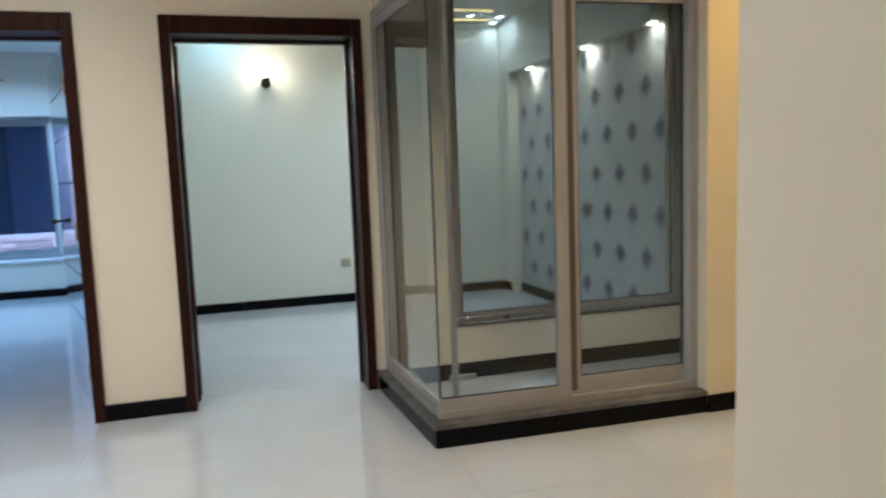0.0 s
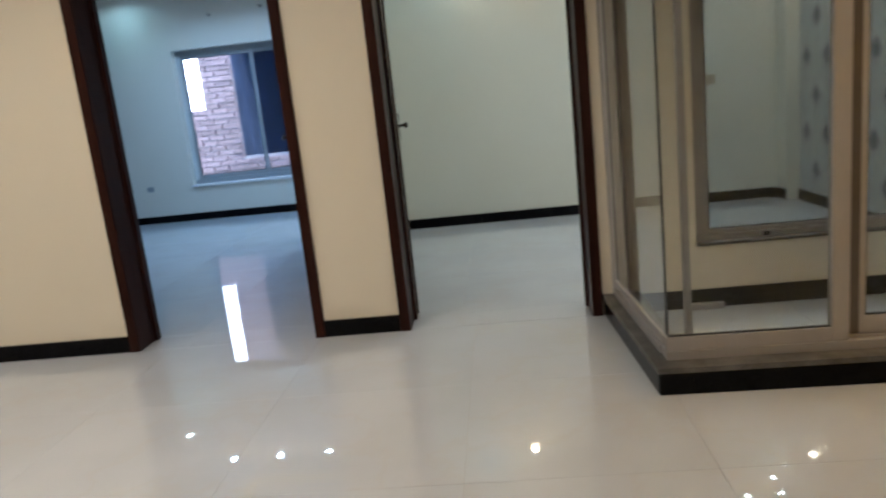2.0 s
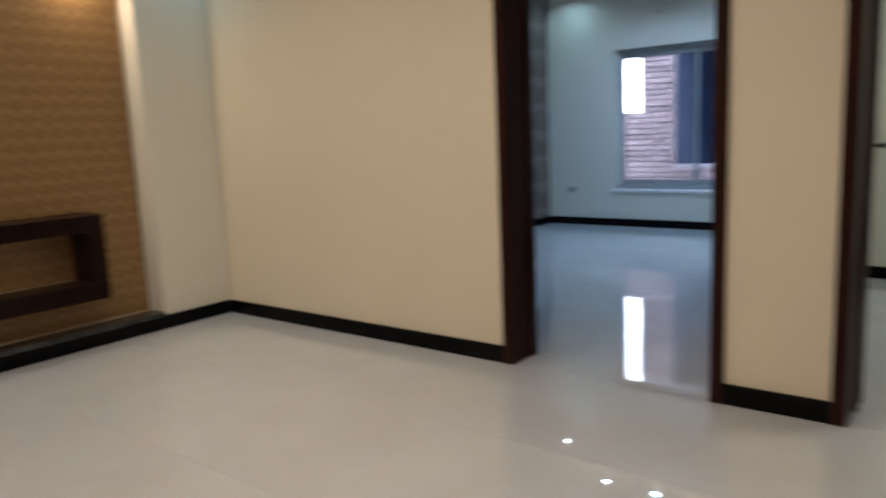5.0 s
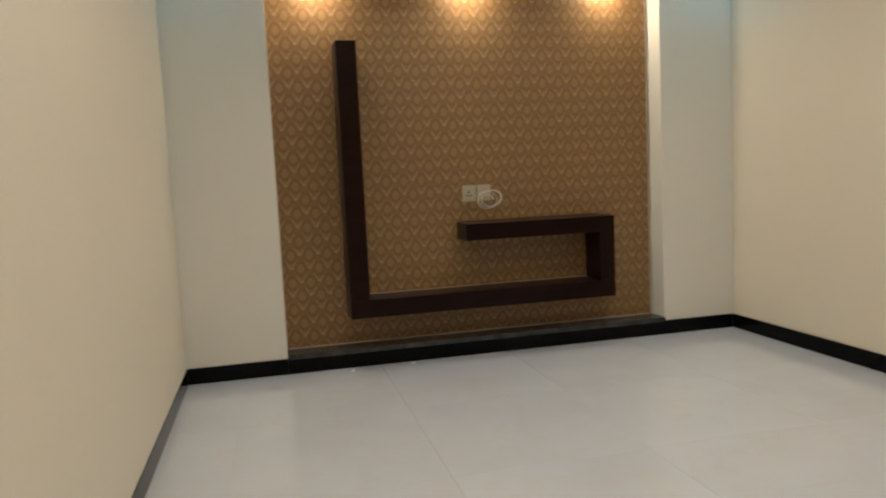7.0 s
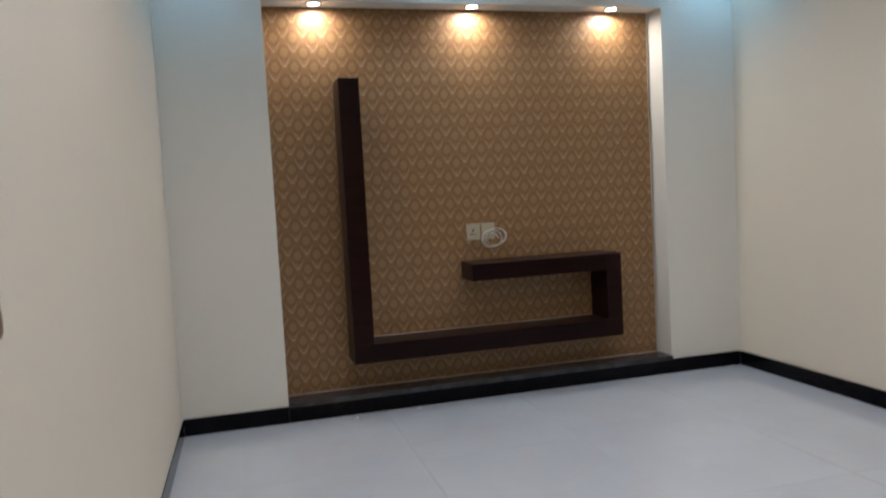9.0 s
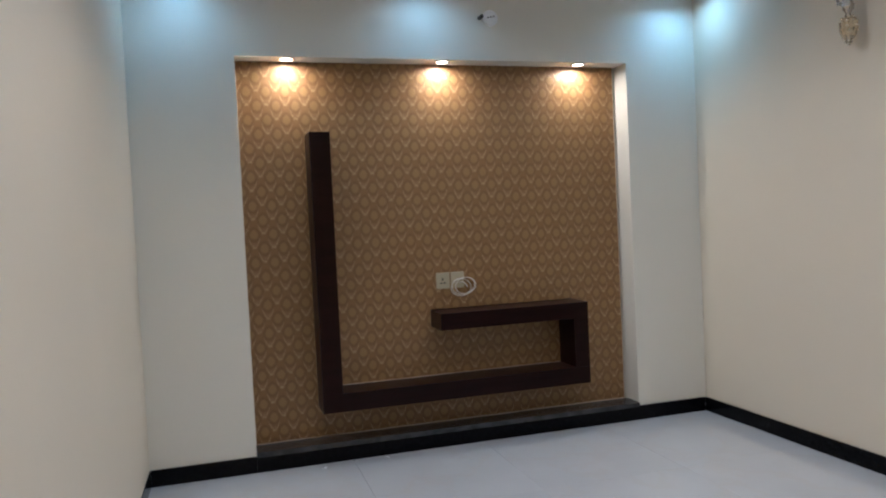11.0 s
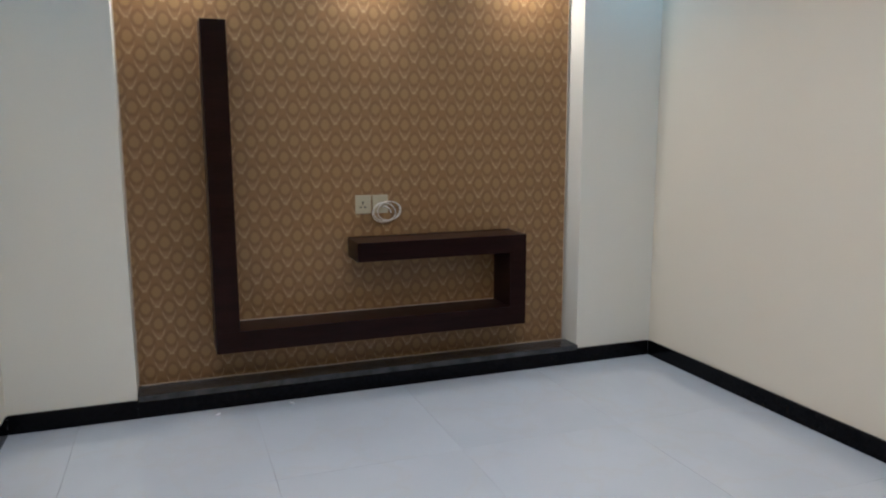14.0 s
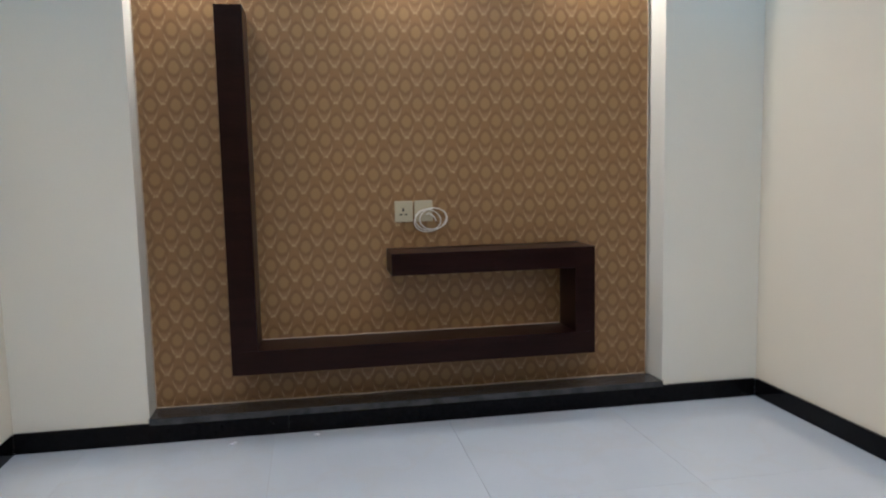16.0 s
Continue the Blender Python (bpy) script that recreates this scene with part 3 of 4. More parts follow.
bead(paper_edge, (N0 + 0.004, NZ0 + 0.01), (N0 + 0.004, NZ1 - 0.01), "y")
bead(paper_edge, (N1 - 0.004, NZ0 + 0.01), (N1 - 0.004, NZ1 - 0.01), "y")
bead(paper_edge, (N0 + 0.01, NZ0 + 0.008), (N1 - 0.01, NZ0 + 0.008), "z")

# ---- sockets and switches ----
def socket_plate(name, at, face, label, material="plate", w=0.086, h=0.10, holes=True, group=""):
    """A wall plate. face: '+x', '-x', '+y' or '-y', the way it looks."""
    s = thing(name, at, label, "socket", group)
    sgn = 1 if face[0] == "+" else -1

    def slab(a0, a1, z0, z1, d0, d1, bev):
        d0, d1 = sorted((sgn * d0, sgn * d1))
        x, y, z = at
        if face[1] == "x":
            return box(x + d0, x + d1, y + a0, y + a1, z + z0, z + z1, bev)
        return box(x + a0, x + a1, y + d0, y + d1, z + z0, z + z1, bev)

    part("cover", slab(-w / 2, w / 2, -h / 2, h / 2, 0.0, 0.009, 0.003), material, s)
    if holes:
        part("slot", slab(-0.007, 0.001, 0.0, 0.016, 0.0085, 0.0096, 0.0), "black", s)
        part("slot", slab(-0.020, -0.008, -0.018, -0.011, 0.0085, 0.0096, 0.0), "black", s)
        part("slot", slab(0.003, 0.015, -0.018, -0.011, 0.0085, 0.0096, 0.0), "black", s)
        part("switch", slab(0.022, 0.034, 0.004, 0.026, 0.0085, 0.0115, 0.001), material, s)
    return s


socket_plate("wall_socket", (NX, -1.775, 0.987), "+x", "ivory three-pin wall socket on the gold wallpaper", group="recess plates")
socket_plate("cable_outlet", (NX, -1.681, 0.987), "+x", "ivory blank outlet plate with a cable coming out", holes=False, group="recess plates")
socket_plate("wall_socket", (-3.345, R1Y, 0.435), "-y", "small grey wall socket near the bedroom window", "aluminium_grey", 0.085, 0.06, False)
socket_plate("wall_socket", (R2XR + 0.115, 1.33, 0.92), "-x", "bronze wall socket on the grey wallpaper", "plate_brown", 0.12, 0.08, False)
socket_plate("light_switch", (2.925, R2Y, 1.10), "-y", "ivory switch plate on the pale wall", "plate", 0.10, 0.09, False)
socket_plate("wall_socket", (1.80, R2Y, 0.40), "-y", "ivory wall socket low on the pale wall", "plate", 0.09, 0.09, False)
SBX = -0.535
sw = socket_plate("switch_board", (SBX, YL, 1.078), "+y", "bronze switch board with rocker switches", "plate_brown", 0.22, 0.125, False)
for i in range(5):
    part("rocker", box(SBX - 0.095 + i * 0.040, SBX - 0.071 + i * 0.040, YL + 0.009, YL + 0.013, 1.072, 1.104, 0.001), "bronze", sw)
part("lower_plate", box(SBX - 0.103, SBX + 0.103, YL + 0.009, YL + 0.012, 1.022, 1.058, 0.001), "plate_brown", sw)
part("rib", box(SBX - 0.103, SBX + 0.103, YL + 0.009, YL + 0.013, 1.112, 1.117, 0.001), "plate", sw, "thin pale strip")

# cable coil hanging at the outlet
rnd = random.Random(4)
coil = thing("cable_coil", (NX + 0.02, -1.647, 0.954), "coil of thin white cable hanging at the outlet", "cable")
for k, (cy, cz, a, b, tilt) in enumerate(((-1.650, 0.944, 0.078, 0.054, 0.25), (-1.663, 0.945, 0.062, 0.049, -0.20), (-1.638, 0.950, 0.066, 0.050, 0.10))):
    pts = []
    for i in range(40):
        th = 2 * math.pi * i / 40
        y, z = a * math.cos(th), b * math.sin(th)
        pts.append((NX + 0.016 + 0.007 * k + 0.004 * math.sin(2 * th + k), cy + y * math.cos(tilt) - z * math.sin(tilt), cz + y * math.sin(tilt) + z * math.cos(tilt)))
    part("loop", tube(pts, 0.0027, 8, True), "cable", coil, "", True)
part("lead", tube([(NX + 0.009, -1.667, 0.969), (NX + 0.022, -1.663, 0.976), (NX + 0.028, -1.649, 0.972), (NX + 0.026, -1.633, 0.958), (NX + 0.02, -1.623, 0.939)], 0.0034), "cable", coil, "", True)


# ---- downlights ----
def downlight(material, r, label):
    d = thing("downlight", (0, 0, 0), label, "downlight", "ceiling downlights")
    part("ring", lathe([(r, 0.0), (r, -0.004), (r * 0.93, -0.009), (r * 0.78, -0.007), (r * 0.76, -0.002), (r * 0.76, 0.0)], (0, 0, 0), "z", 24), "chrome", d, "", True)
    part("lens", lathe([(r * 0.75, -0.0005), (r * 0.74, -0.006), (r * 0.4, -0.008)], (0, 0, 0), "z", 24), material, d, "glowing lens")
    return d


# Also copied to the added fill positions further down.
cool_light = downlight("lit_cool", 0.048, "round recessed ceiling downlight glowing cool white, some copies added as fill")
warm_light = downlight("lit_warm", 0.045, "round recessed downlight glowing warm white")


def place_lights(first, rows):
    """Downlights, each with its lamp: x, y, z, watts, colour, spread."""
    for i, (x, y, z, watts, colour, spread) in enumerate(rows):
        if i == 0:
            first.matrix_basis = pose(x, y, z)
        else:
            copy_thing(first, pose(x, y, z))
        lamp(x, y, z - 0.012, watts, colour, 0.20 if colour == NEUTRAL else 0.06, spread)


LOUNGE = [(-3.20, -0.20)]
LOUNGE_WALL = [(-3.20, -1.86), (-3.20, -3.22)]
# Far, mid and side rows are added fill; the lounge's fittings are unknown.
FILL_FAR = [(-2.05, -1.2), (-1.5, -2.5)]
FILL_MID = [(-0.4, -1.3), (0.0, -2.9)]
FILL_SIDE = [(2.2, -2.0)]
LOUNGE_END = [(3.5, -1.45), (3.7, -2.3)]
BEDROOM = [(-2.42, 4.0), (-1.86, 4.02), (-1.28, 4.05), (-2.36, 2.95), (-1.16, 2.92)]
BEDROOM_CORNER, ROOM_CORNER = [(-3.28, 4.73)], [(0.68, 2.72)]
ROOM_FAR = [(3.06, 2.62), (3.37, 2.64), (3.40, 2.92)]
# Two lamps added only to brighten the second room.
FILL_ROOM = [(2.5, 1.7), (1.5, 1.3)]
# Unseen passage lamps, added to light the near jamb.
FILL_PASSAGE = [(0.8, -4.9), (0.8, -6.0)]
place_lights(cool_light, [(x, y, CZ, w, c, 150) for rows, w, c in ((LOUNGE, W_TV_WALL, TEAL), (LOUNGE_WALL, 0.6 * W_TV_WALL, TEAL), (FILL_FAR, 0.84 * W_LOUNGE, NEUTRAL), (FILL_MID, 1.22 * W_LOUNGE, NEUTRAL), (FILL_SIDE, 0.35 * W_LOUNGE, NEUTRAL), (LOUNGE_END, 0.62 * W_LOUNGE, GOLDEN), (BEDROOM, W_BEDROOM, COOL), (BEDROOM_CORNER, 0.3 * W_BEDROOM, TEAL), (FILL_ROOM, 1.6 * W_ROOM, SOFT), (ROOM_FAR, 0.14 * W_ROOM, SOFT), (ROOM_CORNER, 0.35 * W_ROOM, TEAL), (FILL_PASSAGE, W_PASSAGE, NEUTRAL)) for x, y in rows])
TV_SPOTS = [(-3.482, y, NZ1) for y in (-2.66, -1.74, -0.835)]
PAPER_SPOTS = [(R2XR + 0.06, y, 2.24) for y in (2.38, 1.25, 0.28)]
place_lights(warm_light, [(x, y, z, w, WARM, 172) for rows, w in ((TV_SPOTS, W_SPOT), (PAPER_SPOTS, 0.55 * W_SPOT)) for x, y, z in rows])

# ---- led strips let into the ceilings ----
def led_strip(x0, x1, y0, y1, label, glow="cove"):
    t = thing("led_strip", ((x0 + x1) / 2, (y0 + y1) / 2, CZ), label, "led strip", "ceiling led strips")
    part("channel", box(x0 - 0.008, x1 + 0.008, y0 - 0.008, y1 + 0.008, CZ - 0.004, CZ, 0.001), "ceiling", t)
    part("diffuser", box(x0, x1, y0, y1, CZ - 0.009, CZ - 0.0045), glow, t, "glowing warm diffuser")


led_strip(-3.3, -0.3, 4.18, 4.24, "pale led strip let into the bedroom ceiling", "cove_dim")
led_strip(-1.98, -0.9, 3.45, 3.50, "warm led strip let into the bedroom ceiling")
led_strip(-2.01, -1.96, 2.0, 3.44, "warm led strip let into the bedroom ceiling")
led_strip(2.95, 3.32, 2.76, 2.82, "short warm led strip let into the room's ceiling")
led_strip(1.05, 3.2, 2.36, 2.41, "warm led strip let into the room's ceiling")


# ---- wall lamps ----
def globe_lamp(x, y, z):
    s = thing("wall_lamp", (x, y, z), "bronze wall lamp with a lit globe bulb", "wall lamp")
    part("backplate", lathe([(0.045, 0.0), (0.045, -0.008), (0.03, -0.018), (0.01, -0.02)], (x, y, z - 0.02), "y", 20), "bronze", s, "", True)
    part("arm", tube([(x, y - 0.015, z - 0.02), (x, y - 0.06, z - 0.055), (x, y - 0.10, z - 0.05), (x, y - 0.115, z - 0.01)], 0.008), "bronze", s, "", True)
    part("cup", lathe([(0.012, -0.02), (0.034, 0.0), (0.040, 0.02), (0.036, 0.02)], (x, y - 0.115, z), "z", 20), "bronze", s, "", True)
    part("bulb", lathe([(0.014, 0.012), (0.030, 0.035), (0.042, 0.065), (0.044, 0.085), (0.034, 0.110), (0.014, 0.124), (0.003, 0.126)], (x, y - 0.115, z), "z", 20), "bulb", s, "lit warm globe bulb", True)
    p = new("lamp", bpy.data.lights.new("lamp", "POINT"))
    p.data.energy, p.data.color, p.data.shadow_soft_size = W_SCONCE, WARM, 0.03
    p.location = (x, y - 0.175, z + 0.075)


globe_lamp(1.122, R2Y, 2.187)


def crystal_lamp(x, y, z):
    """An unlit bracket with a hanging crystal drop. Small metal beads on it imitate its sparkle."""
    s = thing("wall_lamp", (x, y, z), "silver wall bracket with a hanging pale amber crystal drop", "wall lamp")
    part("backplate", lathe([(0.055, 0.0), (0.055, -0.008), (0.04, -0.02), (0.012, -0.024)], (x, y, z + 0.30), "y", 20), "chrome", s, "", True)
    part("arm", tube([(x, y - 0.02, z + 0.30), (x - 0.05, y - 0.05, z + 0.25), (x - 0.09, y - 0.07, z + 0.21), (x - 0.06, y - 0.085, z + 0.16), (x, y - 0.09, z + 0.15)], 0.009), "chrome", s, "", True)
    part("arm", tube([(x, y - 0.02, z + 0.29), (x + 0.02, y - 0.06, z + 0.25), (x + 0.01, y - 0.085, z + 0.20), (x, y - 0.09, z + 0.155)], 0.007), "chrome", s, "", True)
    part("cap", lathe([(0.008, 0.185), (0.026, 0.175), (0.022, 0.150), (0.028, 0.140), (0.026, 0.118), (0.014, 0.100), (0.012, 0.086)], (x, y - 0.09, z), "z", 18), "chrome", s, "", True)
    outline = [(0.012, 0.088), (0.026, 0.079), (0.039, 0.060), (0.044, 0.040), (0.042, 0.014), (0.032, -0.014), (0.018, -0.038), (0.007, -0.052), (0.002, -0.057)]
    part("crystal_drop", lathe(outline, (x, y - 0.09, z), "z", 10), "amber", s, "pale amber faceted crystal drop")
    # Metal beads added to stand in for glints on the crystal.
    dots = bmesh.new()
    bmesh.ops.create_icosphere(dots, subdivisions=1, radius=0.0072)
    dot = mesh_of("bead", dots, "bead", False)
    for r, h, n, turn in ((0.020, 0.086, 6, 0.2), (0.031, 0.075, 9, 0.0), (0.042, 0.055, 10, 0.3), (0.045, 0.032, 6, 0.1), (0.042, 0.010, 5, 0.5), (0.020, -0.036, 6, 0.2), (0.010, -0.050, 4, 0.4)):
        for i in range(n):
            a = 2 * math.pi * i / n + turn
            o = new("bead", dot)
            o.parent = s
            o.location = (r * math.cos(a), -0.09 + r * math.sin(a), h)


crystal_lamp(-2.108, 0.0, 2.166)

hook = thing("conduit_cap", (XT, -1.45, 2.565), "white round conduit cap with a short dark stub", "conduit cap")
part("cap", lathe([(0.048, 0.0), (0.048, 0.012), (0.040, 0.020), (0.008, 0.021)], (XT, -1.437, 2.567), "x", 24), "plate_white", hook, "", True)
for k in (-1, 0, 1):
    part("screw", lathe([(0.005, 0.018), (0.005, 0.0235)], (XT, -1.437 + 0.018 * k, 2.571 + 0.004 * k), "x", 8), "black", hook)
part("stub", lathe([(0.012, 0.0), (0.012, 0.045), (0.008, 0.048)], (XT, -1.504, 2.567), "x", 12), "black", hook)


# ---- glass enclosure ----
ZB = 0.112      # top of the plinth
A0, A1 = 1.600, -0.976
def skew(bm, reach=0.05):
    """The plinth's side runs slightly askew to the wall."""
    for v in bm.verts:
        if v.co.x < EX + reach:
            v.co.x -= 0.055 * (1 + v.co.y / 1.05)
    return bm


plinth = thing("plinth", (2.2, -0.6, 0), "low plinth of black granite under a dusty grey sill", "plinth")
for a, b in ((EX, EX + 0.13), (EX + 0.13, 2.15), (2.15, EXR - 0.02)):
    part("facing", box(a + 0.0008, b - 0.0008, EY, EY + 0.015, 0, ZB - 0.022, 0.0015), "granite", plinth)
for a, b in ((EY + 0.015, -0.5), (-0.5, 0.0)):
    part("facing", skew(box(EX, EX + 0.015, a + 0.0008, b - 0.0008, 0, ZB - 0.022, 0.0015)), "granite", plinth)
bm = boxes((EX - 0.006, EXR - 0.02, EY - 0.006, EY + 0.14, ZB - 0.022, ZB), (EX - 0.006, EX + 0.14, EY + 0.14, -0.001, ZB - 0.022, ZB))
part("sill", skew(bm), "sill", plinth, "dusty grey stone sill")
part("core", boxes((EX + 0.016, EXR - 0.02, EY + 0.016, EY + 0.135, 0, ZB - 0.023), (EX + 0.016, EX + 0.135, EY + 0.135, -0.001, 0, ZB - 0.023)), "cream", plinth)

ZT = 2.195
enc = thing("glass_enclosure", (2.2, -0.6, ZB), "aluminium framed sliding glass enclosure round a light well", "glass enclosure")
XR = EXR - 0.022
# front: outer frame with a double track
part("bottom_track", box(A0, XR, A1, A1 + 0.085, ZB, ZB + 0.035, 0.002), "aluminium", enc)
part("track_rail", box(A0 + 0.01, XR, A1 + 0.026, A1 + 0.030, ZB + 0.035, ZB + 0.047), "aluminium", enc)
part("track_rail", box(A0 + 0.01, XR, A1 + 0.062, A1 + 0.066, ZB + 0.035, ZB + 0.047), "aluminium", enc)
part("top_track", box(A0, XR, A1, A1 + 0.085, ZT - 0.05, ZT, 0.002), "aluminium", enc)
part("corner_post", box(A0 + 0.088, A0 + 0.112, A1 + 0.046, A1 + 0.084, ZB + 0.048, ZT - 0.051, 0.003), "aluminium", enc)
part("end_post", box(XR - 0.05, XR, A1 + 0.001, A1 + 0.084, ZB + 0.036, ZT - 0.051, 0.003), "aluminium", enc)


def sash(parent, axis, a, b, d0, d1, z0, z1, stile=0.055, rail=0.075, mat="aluminium", label="", glass="glass"):
    """A sliding sash between a and b along an axis, d0 to d1 deep."""
    def piece(p, q, y0, y1, lo, hi, bev):
        return box(p, q, y0, y1, lo, hi, bev) if axis == "x" else box(y0, y1, p, q, lo, hi, bev)
    s = part("sash", piece(a, a + stile, d0, d1, z0, z1, 0.003), mat, parent, label)
    part("stile", piece(b - stile, b, d0, d1, z0, z1, 0.003), mat, s)
    part("rail", piece(a + stile, b - stile, d0 + 0.001, d1 - 0.001, z0, z0 + rail, 0.002), mat, s)
    part("rail", piece(a + stile, b - stile, d0 + 0.001, d1 - 0.001, z1 - rail, z1, 0.002), mat, s)
    dm = (d0 + d1) / 2
    for g0, g1, l0, l1 in ((a + stile, b - stile, z0 + rail, z0 + rail + 0.006), (a + stile, b - stile, z1 - rail - 0.006, z1 - rail), (a + stile, a + stile + 0.006, z0 + rail + 0.006, z1 - rail - 0.006), (b - stile - 0.006, b - stile, z0 + rail + 0.006, z1 - rail - 0.006)):
        part("gasket", piece(g0, g1, dm - 0.007, dm + 0.007, l0, l1, 0.0), "rubber", s)
    pane = part("pane", piece(a + stile - 0.004, b - stile + 0.004, dm - 0.0025, dm + 0.0025, z0 + rail - 0.004, z1 - rail + 0.004, 0.0), glass, s, "clear glass pane")
    pane.visible_shadow = False
    return s


# fixed pane that meets the side pane in a glass corner
part("front_rail", box(A0, 2.212, A1 + 0.002, A1 + 0.034, ZB + 0.036, ZB + 0.092, 0.002), "aluminium", enc)
part("front_head", box(A0, 2.212, A1 + 0.002, A1 + 0.034, ZT - 0.11, ZT - 0.051, 0.002), "aluminium", enc)
part("mullion", box(2.212, 2.276, A1 + 0.001, A1 + 0.040, ZB + 0.036, ZT - 0.051, 0.003), "aluminium", enc)
part("gasket", box(A0 + 0.012, 2.212, A1 + 0.010, A1 + 0.024, ZB + 0.0925, ZB + 0.098), "rubber", enc)
fixed = part("pane", box(A0 + 0.010, 2.214, A1 + 0.015, A1 + 0.020, ZB + 0.090, ZT - 0.108), "glass", enc, "clear glass pane")
fixed.visible_shadow = False
sash(enc, "x", 2.314, XR - 0.012, A1 + 0.046, A1 + 0.076, ZB + 0.040, ZT - 0.055, 0.038)
# Dark strip that fills the gap between mullion and sash.
part("brush_seal", box(2.277, 2.328, A1 + 0.0412, A1 + 0.0455, ZB + 0.048, ZT - 0.056, 0.002), "strip_dark", enc, "dark strip beside the mullion")
# side of the enclosure
part("side_track", skew(box(A0, A0 + 0.085, A1 + 0.086, -0.004, ZB, ZB + 0.035, 0.002), 0.2), "aluminium", enc)
part("side_rail", skew(box(A0 + 0.026, A0 + 0.030, A1 + 0.086, -0.004, ZB + 0.035, ZB + 0.047), 0.2), "aluminium", enc)
part("side_head", skew(box(A0, A0 + 0.085, A1 + 0.086, -0.004, ZT - 0.05, ZT, 0.002), 0.2), "aluminium", enc)
part("wall_post", skew(box(A0, A0 + 0.084, -0.060, -0.004, ZB + 0.036, ZT - 0.051, 0.003), 0.2), "aluminium", enc)
part("side_rail", skew(box(A0 + 0.004, A0 + 0.034, A1 + 0.036, -0.052, ZB + 0.048, ZB + 0.088, 0.002), 0.2), "aluminium", enc)
part("side_head", skew(box(A0 + 0.004, A0 + 0.034, A1 + 0.036, -0.052, ZT - 0.105, ZT - 0.051, 0.002), 0.2), "aluminium", enc)
part("gasket", skew(box(A0 + 0.009, A0 + 0.0115, A1 + 0.015, A1 + 0.022, ZB + 0.099, ZT - 0.111), 0.2), "rubber", enc)
side = part("pane", skew(box(A0 + 0.014, A0 + 0.019, A1 + 0.022, -0.050, ZB + 0.086, ZT - 0.103), 0.2), "glass", enc, "clear glass pane")
side.visible_shadow = False

# Black strips laid on the post imitate the shade in its profile lines.
for k in (0.018, 0.042, 0.066):
    part("groove", skew(box(A0 + k, A0 + k + 0.005, -0.0615, -0.060, ZB + 0.05, ZT - 0.06), 0.2), "rubber", enc)
offcut = thing("offcut", (1.97, -0.05, 0), "grey offcut lying on the floor of the light well", "offcut")
part("board", box(1.93, 2.10, -0.052, -0.018, 0.001, 0.032, 0.002), "mortar", offcut)

# inner window between the light well and the second room
IZ = 0.325
inner = thing("inner_window", (2.7, 0.1, IZ), "aluminium sliding window above the low wall of the light well", "window")
part("frame_bottom", box(1.98, 3.64, 0.04, 0.12, IZ, IZ + 0.045, 0.002), "aluminium", inner)
part("frame_top", box(1.98, 3.64, 0.04, 0.12, ITOP - 0.045, ITOP, 0.002), "aluminium", inner)
part("frame_side", box(1.98, 2.025, 0.04, 0.12, IZ + 0.046, ITOP - 0.046, 0.002), "aluminium", inner)
part("frame_side", box(3.595, 3.64, 0.04, 0.12, IZ + 0.046, ITOP - 0.046, 0.002), "aluminium", inner)
sash(inner, "x", 2.028, 3.592, 0.055, 0.085, IZ + 0.047, ITOP - 0.048, 0.032, 0.022)
part("latch", box(2.325, 2.36, 0.03, 0.0395, IZ + 0.02, IZ + 0.04, 0.002), "black", inner, "small dark latch")
structure("window_sill_inner", box(1.982, 3.638, -0.012, 0.039, IZ, IZ + 0.014, 0.002), "sill", "grey stone sill", "sill")

# ---- bedroom window ----
win = thing("bedroom_window", ((W1A + W1B) / 2, R1Y, W1Z0), "grey aluminium sliding window with daylight painted on its sides", "window")
F = 0.05
part("frame_bottom", box(W1A, W1B, R1Y + 0.11, R1Y + 0.19, W1Z0 + 0.016, W1Z0 + 0.065, 0.002), "aluminium_grey", win)
part("frame_top", box(W1A, W1B, R1Y + 0.11, R1Y + 0.19, W1Z1 - F, W1Z1, 0.002), "aluminium_grey", win)
# Side frames are whitened to imitate daylight on the window's reveals.
part("frame_side", box(W1A, W1A + F, R1Y + 0.11, R1Y + 0.19, W1Z0 + 0.066, W1Z1 - F - 0.001, 0.002), "aluminium_lit", win)
part("frame_side", box(W1B - F, W1B, R1Y + 0.11, R1Y + 0.19, W1Z0 + 0.066, W1Z1 - F - 0.001, 0.002), "aluminium_lit", win)
XM = -1.86
sash(win, "x", W1A + F, XM + 0.03, R1Y + 0.115, R1Y + 0.143, W1Z0 + 0.067, W1Z1 - F - 0.002, 0.036, 0.050, "aluminium_grey", "", "glass_blue")
sash(win, "x", XM - 0.03, W1B - F, R1Y + 0.150, R1Y + 0.178, W1Z0 + 0.067, W1Z1 - F - 0.002, 0.036, 0.050, "aluminium_grey", "", "glass_blue")
part("sill", box(W1A - 0.02, W1B + 0.02, R1Y - 0.025, R1Y + 0.109, W1Z0 - 0.012, W1Z0 + 0.014, 0.003), "plate_white", win, "white stone sill")
for x, z in ((-2.24, 2.42), (-1.61, 2.455)):
    c = thing("curtain_bracket", (x, R1Y, z), "small nickel curtain bracket above the window", "curtain bracket", "curtain brackets")
    part("plate", lathe([(0.018, 0.0), (0.018, -0.006), (0.006, -0.008)], (x, R1Y, z), "y", 14), "chrome", c)
    part("stem", tube([(x, R1Y - 0.006, z), (x, R1Y - 0.06, z), (x - 0.012, R1Y - 0.075, z + 0.01)], 0.006), "chrome", c)

